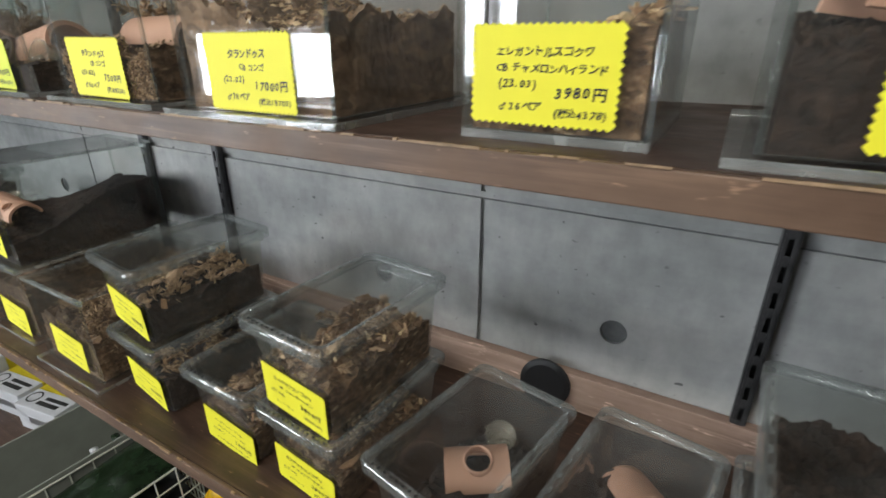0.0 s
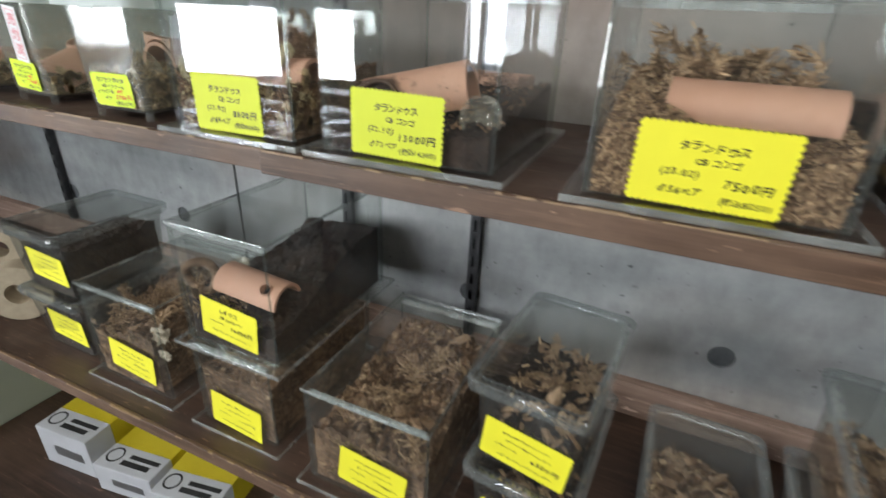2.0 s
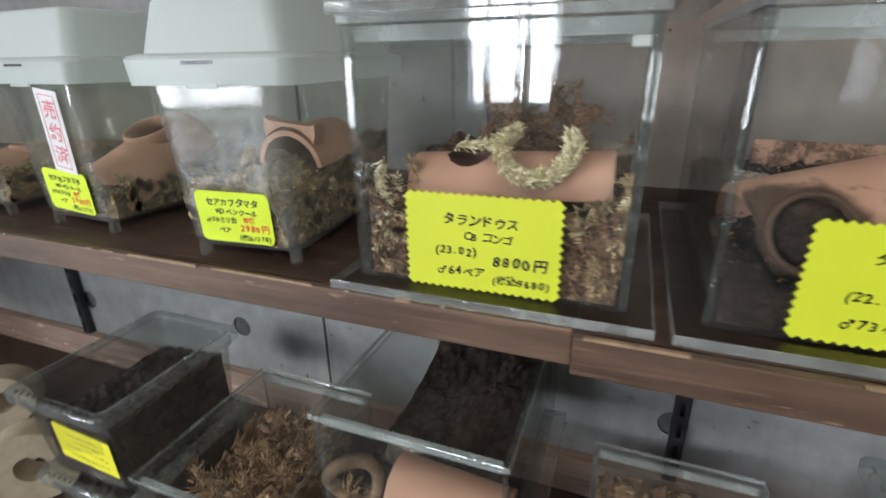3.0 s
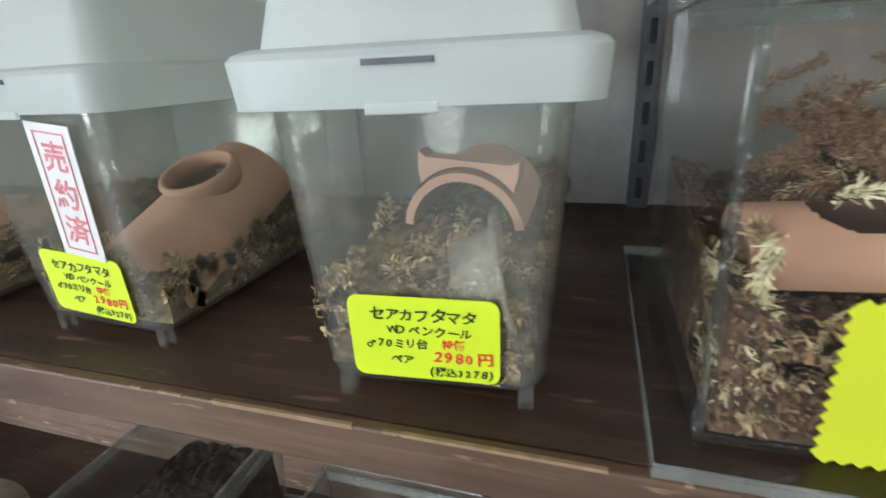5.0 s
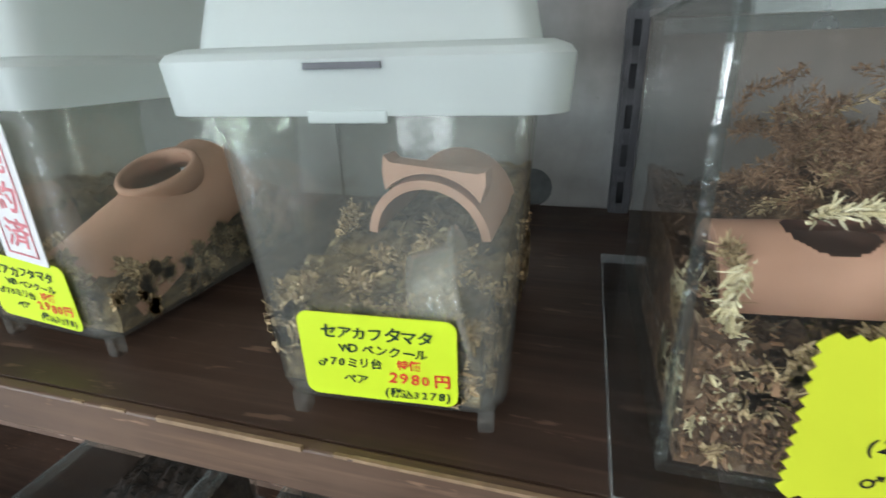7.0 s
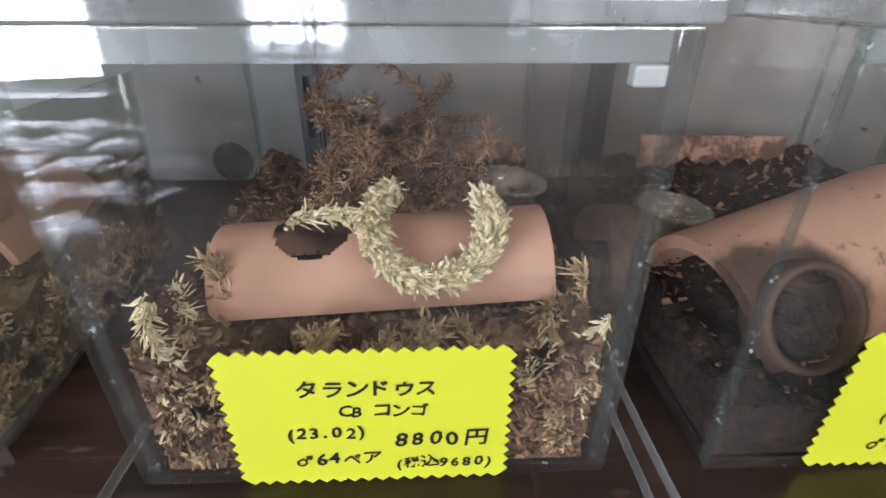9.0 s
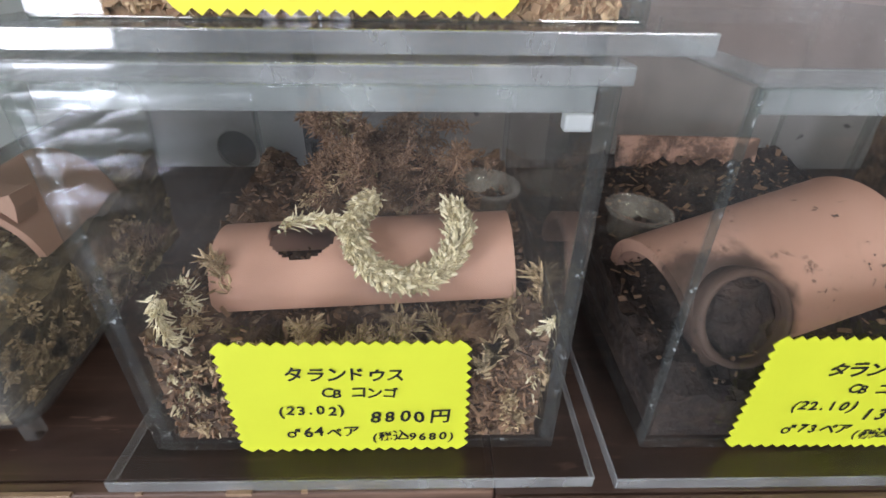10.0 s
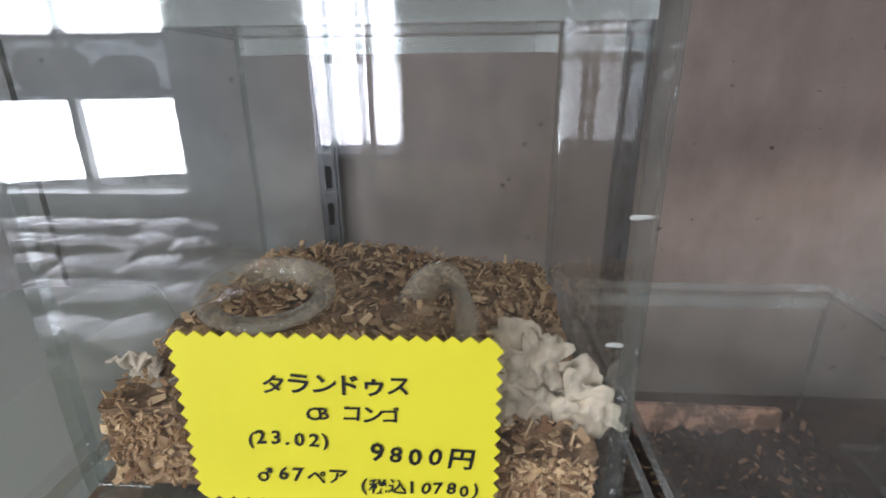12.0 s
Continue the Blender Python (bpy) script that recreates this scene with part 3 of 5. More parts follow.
def tub(cx, cy, z0, label, w=0.122, d=0.205, h=0.108, turn=0.0, lid=True):
    """A moulded tub with a wide-rimmed lid that has a row of air holes and clips."""
    root = thing("plastic_tub", pose(cx, cy, z0, 0, 0, turn), label, "plastic tub", "plastic tubs")
    bm = shell([(0, w * 0.84, d * 0.86, 0.012), (0.004, w * 0.87, d * 0.89, 0.014), (h - 0.012, w * 0.95, d * 0.955, 0.014), (h - 0.010, w, d * 0.985, 0.014), (h - 0.001, w, d * 0.985, 0.014)], 0.0016)
    ob = part("body", bm, TUB, root, smooth=True)
    ob.modifiers.new("even_shading", 'WEIGHTED_NORMAL').weight = 100
    ob.visible_shadow = False
    if lid:
        lw, ld = w + 0.012, d + 0.010
        bm = bmesh.new()
        loft(bm, [(-0.004, lw - 0.002, ld - 0.002, 0.011), (0.008, lw, ld, 0.012), (0.0105, lw - 0.004, ld - 0.004, 0.012), (0.0105, lw - 0.022, ld - 0.022, 0.010),
                  (0.0068, lw - 0.025, ld - 0.025, 0.009)], False, False)
        rimo = part("lid_rim", bm, TUB_RIM, root, smooth=True)
        rimo.matrix_local = pose(0, 0, h)
        rimo.visible_shadow = False
        bm = bmesh.new()
        loft(bm, [(0.0050, lw - 0.0252, ld - 0.0252, 0.009), (0.0066, lw - 0.0252, ld - 0.0252, 0.009)])
        pl = part("lid_panel", bm, TUB_LID, rimo)
        pl.visible_shadow = False
        bm = bmesh.new()
        n = 13
        for i in range(n):
            x = -lw * 0.36 + lw * 0.72 * i / (n - 1)
            box(bm, x - 0.0012, x + 0.0012, -ld / 2 + 0.0045, -ld / 2 + 0.0075, 0.0104, 0.0109)
        tagged(part("vent_strip", bm, BLACK, rimo), kind="stuff")
        for s in (-1, 1):
            for i in range(9):
                y = -ld * 0.40 + ld * 0.8 * i / 8
                if i == 0 and s < 0:
                    first = part("rib", boxed(-0.0012, 0.0012, -0.004, 0.004, 0.0104, 0.0118, 0.0004), TUB_RIM, rimo)
                    rib = first
                else:
                    rib = new("rib", first.data)
                    rib.parent = rimo
                rib.visible_shadow = False
                rib.matrix_local = pose(s * (lw / 2 - 0.0075), y, 0)
    return root


def domed_case(cx, y0, z0, label, turn=0.0):
    """A tapered case on four pegs with a milky domed lid."""
    w0, w1, d0, d1, h = 0.091, 0.104, 0.166, 0.176, 0.1235
    cy = y0 + 0.096
    root = thing("domed_plastic_case", pose(cx, cy, z0, 0, 0, turn), label, "plastic case", "domed plastic cases")
    bm = shell([(0.008, w0 - 0.012, d0 - 0.012, 0.008), (0.0105, w0 - 0.003, d0 - 0.003, 0.011), (0.016, w0, d0, 0.011), (h, w1, d1, 0.012)], 0.0016)
    ob = part("body", bm, CASE_PLASTIC, root, smooth=True)
    ob.modifiers.new("even_shading", 'WEIGHTED_NORMAL').weight = 100
    ob.visible_shadow = False
    for sx in (-1, 1):
        for sy in (-1, 1):
            bm = bmesh.new()
            box(bm, -0.0032, 0.0032, -0.0032, 0.0032, 0.0, 0.0105, 0.001)
            pg = part("peg", bm, CASE_PLASTIC, root)
            pg.visible_shadow = False
            pg.matrix_local = pose(sx * (w0 / 2 - 0.008), sy * (d0 / 2 - 0.008) - (0.002 if sy < 0 else 0), 0)
    lw, ld = 0.1215, 0.190
    bm = bmesh.new()
    loft(bm, [(-0.0045, lw - 0.004, ld - 0.004, 0.011), (-0.0045, lw - 0.001, ld - 0.001, 0.012), (0.0105, lw + 0.001, ld + 0.001, 0.012), (0.0125, lw - 0.002, ld - 0.002, 0.012), (0.0140, lw - 0.010, ld - 0.010, 0.011),
              (0.0142, lw - 0.017, ld - 0.017, 0.010), (0.043, lw - 0.030, ld - 0.030, 0.010), (0.0465, lw - 0.034, ld - 0.034, 0.009), (0.0475, lw - 0.039, ld - 0.039, 0.008)], False, True)
    lid = part("lid", bm, MILKY, root, "milky translucent domed lid", smooth=True)
    lid.data.set_sharp_from_angle(angle=radians(28))
    lid.matrix_local = pose(0, 0, h)
    sol = lid.modifiers.new("thickness", 'SOLIDIFY')
    sol.thickness, sol.offset = 0.0014, -1
    bm = bmesh.new()
    box(bm, -0.0115, 0.0115, -ld / 2 - 0.0004, -ld / 2 + 0.0012, -0.0064, -0.0030, 0.0004)
    part("latch", bm, MILKY, lid)
    part("latch_slot", boxed(-0.0110, 0.0110, -ld / 2 - 0.0009, -ld / 2 + 0.0004, 0.0078, 0.0096), STEEL, lid)
    return root


# ---------- terracotta hides and cups ----------
def half_pipe(name, m, length, r, t, material, label, arc=180, hole=None, group="terracotta hides", lip=True):
    """A half-round clay tile lying along its own x, with an optional round opening (along, angle, radius) with a lip."""
    bm = bmesh.new()
    nu, nv = 60, 84
    a0 = radians(90 - arc / 2)
    outer, inner = [], []
    for j in range(nv + 1):
        x = -length / 2 + length * j / nv
        ro, ri = [], []
        for i in range(nu + 1):
            a = a0 + radians(arc) * i / nu
            ro.append(bm.verts.new((x, -math.cos(a) * r, math.sin(a) * r)))
            ri.append(bm.verts.new((x, -math.cos(a) * (r - t), math.sin(a) * (r - t))))
        outer.append(ro)
        inner.append(ri)

    def gone(j, i):
        if not hole:
            return False
        x = -length / 2 + length * (j + 0.5) / nv
        a = 90 - arc / 2 + arc * (i + 0.5) / nu
        return math.hypot(x - hole[0], radians(a - hole[1]) * r) < hole[2]

    for j in range(nv):
        for i in range(nu):
            if not gone(j, i):
                bm.faces.new((outer[j][i], outer[j][i + 1], outer[j + 1][i + 1], outer[j + 1][i]))
                bm.faces.new((inner[j][i], inner[j + 1][i], inner[j + 1][i + 1], inner[j][i + 1]))
    for j in range(nv):
        bm.faces.new((outer[j][0], outer[j + 1][0], inner[j + 1][0], inner[j][0]))
        bm.faces.new((outer[j][nu], inner[j][nu], inner[j + 1][nu], outer[j + 1][nu]))
    for i in range(nu):
        bm.faces.new((outer[0][i], inner[0][i], inner[0][i + 1], outer[0][i + 1]))
        bm.faces.new((outer[nv][i], outer[nv][i + 1], inner[nv][i + 1], inner[nv][i]))
    bmesh.ops.remove_doubles(bm, verts=bm.verts, dist=1e-5)
    ob = solo(name, bm, material, m, label, "terracotta hide", group)
    if hole and lip:
        a = radians(hole[1])
        c = Matrix.Translation((hole[0], -math.cos(a) * (r - t * 0.5), math.sin(a) * (r - t * 0.5))) @ Matrix.Rotation(math.pi / 2 - a, 4, 'X')
        R = hole[2]
        bm = bmesh.new()
        lathe(bm, [(R * 1.02, -0.008), (R * 1.02, t - 0.001), (R * 1.08, t + 0.0004), (R * 1.18, t), (R * 1.23, t - 0.002), (R * 1.23, -0.007), (R * 1.02, -0.008)], 36, c)
        bmesh.ops.remove_doubles(bm, verts=bm.verts, dist=1e-5)
        part("collar", bm, material, ob, "raised collar round the opening", smooth=True)
    return ob


def cup(name, x, y, z, r, h, label, tilt=(0, 0), material=None, fill=True):
    bm = bmesh.new()
    lathe(bm, [(0.0005, 0), (r * 0.8, 0), (r * 0.84, 0.001), (r * 0.98, h - 0.002), (r * 1.14, h - 0.001), (r * 1.14, h), (r * 0.95, h), (r * 0.80, 0.0022), (0.0005, 0.0022)], 26)
    return solo(name, bm, material or JELLY, pose(x, y, z, tilt[0], tilt[1], 0), label, "cup", "feeding cups", smooth=True)


def lumps(name, count, spot, material, label, seed, size=(0.004, 0.012), flat=0.6):
    """Broken bark and clods, joined: small uneven stones of bedding at places given by spot(rng)."""
    rg = random.Random(seed)
    base = bmesh.new()
    bmesh.ops.create_icosphere(base, subdivisions=1, radius=1.0)
    shape, tris = [v.co.copy() for v in base.verts], [tuple(v.index for v in f.verts) for f in base.faces]
    base.free()
    verts, faces = [], []
    for _ in range(count):
        x, y, z, _f = spot(rg)
        a = rg.uniform(*size) * rg.choice((0.5, 0.7, 1.0))
        rot = Euler((rg.uniform(-0.8, 0.8), rg.uniform(-0.8, 0.8), rg.uniform(0, 6.28))).to_matrix()
        off = Vector((rg.random() * 90, rg.random() * 90, 0))
        sc = Vector((a, a * rg.uniform(0.3, 0.7), a * flat * rg.uniform(0.25, 0.7)))
        k = len(verts)
        for v in shape:
            q = v * (1 + 0.85 * noise.noise(v * 1.6 + off))
            q = rot @ Vector((q.x * sc.x, q.y * sc.y, q.z * sc.z))
            verts.append((x + q.x, y + q.y, z + q.z))
        faces += [tuple(k + i for i in f) for f in tris]
    me = bpy.data.meshes.new(name)
    me.from_pydata(verts, [], faces)
    me.materials.append(material)
    return tagged(new(name, me), label, "bedding", kind="stuff")

# ---------- the setting ----------
WALL_Y, SHELF, LOWER, BENCH = 0.571, 1.204, 0.760, 0.375


def structure(name, bm, material, label, category):
    return tagged(part(name, bm, material, None), label, category, kind="structure")


def cut(ob, cutters):
    """Takes the cutters' shapes out of ob for good."""
    for c in cutters:
        md = ob.modifiers.new("cut", 'BOOLEAN')
        md.object, md.operation, md.solver = c, 'DIFFERENCE', 'EXACT'
    dg = bpy.context.evaluated_depsgraph_get()
    me = bpy.data.meshes.new_from_object(ob.evaluated_get(dg))
    ob.modifiers.clear()
    ob.data = me
    for c in cutters:
        bpy.data.objects.remove(c)


def peg_hole(x, z, r=0.0182, depth=0.014):
    bm = bmesh.new()
    tube(bm, [(x, WALL_Y - 0.02, z), (x, WALL_Y + depth, z)], r, 28)
    me = bpy.data.meshes.new("cutter")
    bmesh.ops.recalc_face_normals(bm, faces=bm.faces)
    bm.to_mesh(me)
    bm.free()
    return new("cutter", me)


def groove(x0, x1, z0, z1, depth=0.006):
    bm = boxed(x0, x1, WALL_Y - 0.02, WALL_Y + depth, z0, z1)
    me = bpy.data.meshes.new("cutter")
    bm.to_mesh(me)
    bm.free()
    return new("cutter", me)


TIE_HOLES = ((-0.284, 0.899), (0.103, 0.898), (-0.992, 1.220), (-1.360, 0.909), (-0.676, 0.900), (0.503, 0.900), (-1.747, 0.896), (-1.37, 1.222))
wall = structure("wall_north", boxed(-7.0, 2.6, WALL_Y, WALL_Y + 0.18, 0, 2.6), CONCRETE, "bare board-formed concrete wall with joint lines and tie holes", "wall")
cut(wall, [groove(-6.9, 2.5, 1.058, 1.069), groove(-0.103, -0.096, 0.0, 1.0579), groove(-0.103, -0.096, 1.0691, 2.6), groove(-1.191, -1.185, 0.0, 1.0579), groove(-1.191, -1.185, 1.0691, 2.6)]
    + [peg_hole(x, z) for x, z in TIE_HOLES])
DULL_BROWN = make_plain("dull_brown", (0.16, 0.135, 0.115), 0.85, 0, 0.2, 40, 0.3)
GREY_PAINT = make_plain("grey_wall_paint", (0.15, 0.15, 0.145), 0.8, 0, 0.08, 2)
PLUG = make_plain("dark_mortar", (0.10, 0.105, 0.105), 0.85, 0, 0.3, 60, 0.3)
for x, z in TIE_HOLES:
    bm = bmesh.new()
    tube(bm, [(x, WALL_Y + 0.004, z), (x, WALL_Y + 0.012, z)], 0.0179, 28)
    part("plug", bm, PLUG, wall, "dark recessed mortar plug")
structure("floor", boxed(-7.0, 2.6, -3.2, WALL_Y, -0.1, 0), FLOOR_MAT, "grey vinyl shop floor", "floor")
structure("ceiling", boxed(-7.0, 2.6, -3.4, WALL_Y, 2.6, 2.7), PLASTER, "plain white ceiling", "ceiling")
structure("wall_east", boxed(2.6, 2.75, -3.2, WALL_Y, 0, 2.6), GREY_PAINT, "plain grey painted wall", "wall")
structure("wall_west", boxed(-7.15, -7.0, -3.2, WALL_Y, 0, 2.6), GREY_PAINT, "plain grey painted wall", "wall")
for i, b in enumerate(((-7.0, -5.4, 0, 2.6), (-2.95, -2.03, 0, 2.6), (-1.31, 2.6, 0, 2.6), (-5.4, -2.95, 0, 0.7), (-5.4, -2.95, 2.35, 2.6), (-2.03, -1.31, 0, 0.95), (-2.03, -1.31, 2.25, 2.6))):
    structure("wall_south_" + str(i + 1), boxed(b[0], b[1], -3.35, -3.2, b[2], b[3]), GREY_PAINT, "plain grey wall round the shop windows", "wall")
win = thing("window_1", (-4.175, -3.27, 0.70), "wide shop window with grey metal mullions", "window", kind="structure")
for x in (-1.19, -0.40, 0.36, 1.19):
    part("mullion", boxed(x - 0.03, x + 0.03, -0.03, 0.03, 0, 1.65), FRAME_MAT, win)
part("window_sill", boxed(-1.22, 1.22, 0.035, 0.25, -0.03, 0.0), FRAME_MAT, win)
part("transom", boxed(-1.22, 1.22, -0.02, 0.028, 1.08, 1.12), FRAME_MAT, win)
part("sill_board", boxed(-1.22, 1.22, 0.035, 0.28, 0.70, 0.74), FRAME_MAT, win, "grey board crossing the window")
# Rounded masses added to give the window's reflection its dark shapes.
for x, w, h in ((-0.80, 0.21, 0.36), (-0.22, 0.20, 0.25), (0.38, 0.25, 0.28), (0.92, 0.20, 0.22)):
    bm = bmesh.new()
    loft(bm, [(0, w * 1.7, 0.16, 0.03), (h * 0.3, w * 2, 0.2, 0.05), (h * 0.8, w * 1.9, 0.18, 0.06), (h, w * 1.2, 0.1, 0.04)])
    solo("dark_mass", bm, DULL_BROWN, (-4.175 + x, -3.12, 1.4405), "dull brown rounded mass on the window board", "sack", "window sacks", smooth=True)
win = thing("window_2", (-1.67, -3.27, 0.95), "narrow window with a grey metal frame", "window", kind="structure")
for x in (-0.33, -0.17, 0.06, 0.13, 0.33):
    part("mullion", boxed(x - 0.02, x + 0.02, -0.03, 0.03, 0, 1.3), FRAME_MAT, win)
ky = Mat("bright_distance")
em = ky.node("ShaderNodeEmission", Strength=3.6)
ky.link(ky.ramp(ky.noise(1.4, 5, (1, 1, 1.3), 0.65), [(0.43, (0.04, 0.06, 0.05)), (0.50, (0.40, 0.46, 0.50)), (0.56, (0.68, 0.72, 0.82)), (0.70, (1.0, 1.0, 1.0))]), em.inputs[0])
ky.link(em.outputs[0], ky.out.inputs["Surface"])
structure("backdrop", boxed(-13.0, 4.0, -6.6, -6.5, -0.14, 4.5), ky.m, "bright street distance beyond the window", "backdrop")
structure("ground", boxed(-40.0, 40.0, -40.0, 40.0, -0.4, -0.15), FLOOR_MAT, "grey street paving outside", "ground")


# Added panel: keeps window light off the wall at the left end.
structure("shade_panel", boxed(-2.36, -2.32, -0.62, WALL_Y - 0.002, 0, 1.72), GREY_PAINT, "dark grey panel added to shade the left bay", "panel")


def ceiling_lamp(x):
    root = thing("ceiling_lamp", (x, -1.1, 2.53), "slim white ceiling batten lamp, lit", "lamp", "ceiling lamps")
    part("housing", boxed(-0.62, 0.62, -0.06, 0.06, 0.02, 0.07, 0.006), PLASTER, root)
    k = Mat("lamp_tube")
    e = k.node("ShaderNodeEmission", Strength=1.6, Color=(1, 0.96, 0.88, 1))
    k.link(e.outputs[0], k.out.inputs["Surface"])
    bm = bmesh.new()
    tube(bm, [(-0.6, 0, 0.005), (0.6, 0, 0.005)], 0.012, 12)
    part("tube", bm, k.m, root, "glowing tube")


ceiling_lamp(0.2)
ceiling_lamp(-2.2)


# shelf boards
def board(x0, x1, y0, z, thick, label):
    root = thing("shelf_board", ((x0 + x1) / 2, y0, z), label, "shelf", "shelf boards")
    w = (x1 - x0) / 2
    part("panel", boxed(-w, w, 0.0062, WALL_Y - y0 - 0.003, -thick, 0), WOOD, root)
    part("front_edging", boxed(-w, w, 0, 0.006, -thick, -0.0004, 0.0012), WOOD_EDGE, root, "lighter worn front edge")
    rng = random.Random(int(x0 * 100))
    # Bare scratches, pale enough to paint in the edge's golden glints too.
    for i in range(int((x1 - x0) * 34)):
        a = rng.uniform(-w, w - 0.07)
        L = rng.choice((0.003, 0.006, 0.010, 0.016, 0.03, 0.06)) * rng.uniform(0.7, 1.3)
        s = part("scratch", boxed(a, a + L, -0.0002 - 0.00002 * i, 0.0005 + rng.uniform(0, 0.0005), -0.0003 - rng.uniform(0, 0.0008), 0.0002 + 0.00002 * i), WORN, root, "bare wood scratch with painted glint")
    return root


board(-2.3, -0.7835, 0.238, SHELF, 0.023, "dark brown stained shelf board with worn edge")
board(-0.783, 1.2, 0.230, SHELF, 0.023, "dark brown stained shelf board with worn edge, butted to its neighbour")
# Unseen board, added to shade the upper wall and lids.
board(-2.3, 1.2, 0.240, 1.665, 0.023, "dark brown stained board added overhead, out of view")
board(-2.3, 1.2, 0.206, LOWER, 0.024, "dark brown stained lower shelf board")
structure("trim", boxed(-2.3, 1.2, 0.553, WALL_Y - 0.001, LOWER + 0.0005, 0.822, 0.001), make_wood("rear_upstand_wood", (0.20, 0.13, 0.10), (0.28, 0.19, 0.15), (0.35, 0.25, 0.20), 0.6), "reddish brown board standing along the wall", "trim")
# Plain black disc for the dark round mark at the wall board.
bm = bmesh.new()
lathe(bm, [(0.0005, 0), (0.038, 0), (0.038, 0.004), (0.03, 0.006), (0.0005, 0.006)], 32)
solo("black_disc", bm, BLACK, pose(0.022, 0.549, LOWER + 0.038, 84, 0, 0), "round black disc leaning on the wall board", "lid", smooth=False)


def standard(x):
    """A slotted wall upright with a bracket under each shelf."""
    root = thing("wall_standard", (x, WALL_Y, 0.4), "dark slotted steel shelf upright screwed to the wall", "shelf upright", "shelf uprights")
    h, w, p = 1.6, 0.0075, 0.032
    bm = bmesh.new()
    for s in (-1, 1):
        box(bm, s * w - 0.0012, s * w + 0.0012, -0.013, -0.001, 0, h)
        box(bm, min(s * 0.0028, s * 0.0062), max(s * 0.0028, s * 0.0062), -0.0145, -0.0131, 0, h)
    part("channel", bm, STEEL, root)
    part("slot_back", boxed(-0.0062, 0.0062, -0.004, -0.0012, 0, h), BLACK, root)
    bm = bmesh.new()
    n = int(h / p)
    for i in range(n):
        box(bm, -0.0027, 0.0027, -0.0145, -0.0131, i * p, i * p + 0.013)
    tagged(part("rung_strip", bm, STEEL, root), kind="stuff")
    for z in (SHELF - 0.023 - 0.4, LOWER - 0.024 - 0.4):
        bm = bmesh.new()
        vs = [(-0.015, 0), (-0.285, 0), (-0.285, -0.008), (-0.20, -0.011), (-0.015, -0.055)]
        a = [bm.verts.new((-0.0016, y, z + zz - 0.0005)) for y, zz in vs]
        b = [bm.verts.new((0.0016, y, z + zz - 0.0005)) for y, zz in vs]
        bm.faces.new(a)
        bm.faces.new(b[::-1])
        for i in range(len(vs)):
            j = (i + 1) % len(vs)
            bm.faces.new((a[i], b[i], b[j], a[j]))
        bmesh.ops.recalc_face_normals(bm, faces=bm.faces)
        part("bracket", bm, STEEL, root)
    return root


for x in (-1.765, -0.915, -0.670, 0.267, 1.1):
    standard(x)

# ---------- upper shelf: domed plastic cases ----------
FUTA = [("セアカフタマタ", 0.0060, 0.0, 0.735, 'CENTER', 0), ("WD ベンクール", 0.0049, 0.04, 0.565, 'CENTER', 0), ("♂70ミリ台", 0.0047, -0.40, 0.395, 'LEFT', 0),
        ("特価", 0.0046, 0.20, 0.42, 'CENTER', 1), ("2980円", 0.0064, 0.46, 0.245, 'RIGHT', 1), ("ペア", 0.0047, -0.24, 0.20, 'LEFT', 0), ("(税込3278)", 0.0046, 0.46, 0.075, 'RIGHT', 0)]
DOMED = []
for cx, y0, lx, turn in ((-1.020, 0.2425, -0.001, 5), (-1.196, 0.254, 0.003, -3), (-1.341, 0.260, -0.004, -3)):
    c = domed_case(cx, y0, SHELF, "tapered clear plastic case with milky domed lid and lime price card", turn)
    card(c, lx, -0.0846, *((0.0150, 0.058, 0.0365) if cx > -1.1 else (0.0170, 0.056, 0.0350)), FUTA, LIME, zig=False, lean=3, tilt=0.5 if cx > -1.1 else 3.0, inks=[GREEN_INK, RED_MAT])
    DOMED.append(c)
for i, (c, sold) in enumerate(zip(DOMED, (0, 1, 1))):
    if not sold:
        continue
    bm = boxed(-0.0135, 0.0135, -0.0004, 0.0, 0.0, 0.064)
    s = part("sold_strip", bm, PAPER, c, "white paper strip with red stamped lettering")
    s.matrix_local = pose(0.013, -0.0872, 0.0515, 3, 6.5, 0)
    bm = bmesh.new()
    for k, ch in enumerate("売約済"):
        words(bm, ch, 0.0150, 0.0, 0.044 - 0.0175 * k, 'CENTER', loose=0.2)
    for b in ((-0.0095, 0.0095, 0.0035, 0.0042), (-0.0095, 0.0095, 0.0598, 0.0605), (-0.0095, -0.0088, 0.0043, 0.0597), (0.0088, 0.0095, 0.0043, 0.0597)):
        box(bm, b[0], b[1], -0.00015, 0, b[2], b[3])
    w = tagged(part("stamp", bm, STAMP, s), kind="stuff")
    w.matrix_local = pose(0, -0.0006, 0)


def chips_on(x0, x1, y0, y1, level, lift=0.001, flat=0.5):
    def spot(rng):
        u, v = rng.random(), rng.random()
        return x0 + (x1 - x0) * u, y0 + (y1 - y0) * v, level(u, v) + lift + rng.uniform(-0.002, 0.003), flat
    return spot


def chips_front(x0, x1, y, z0, level, depth=0.003):
    def spot(rng):
        u = rng.random()
        return x0 + (x1 - x0) * u, y + rng.uniform(0, depth), z0 + (level(u, 0) - z0) * rng.random(), 1.2
    return spot


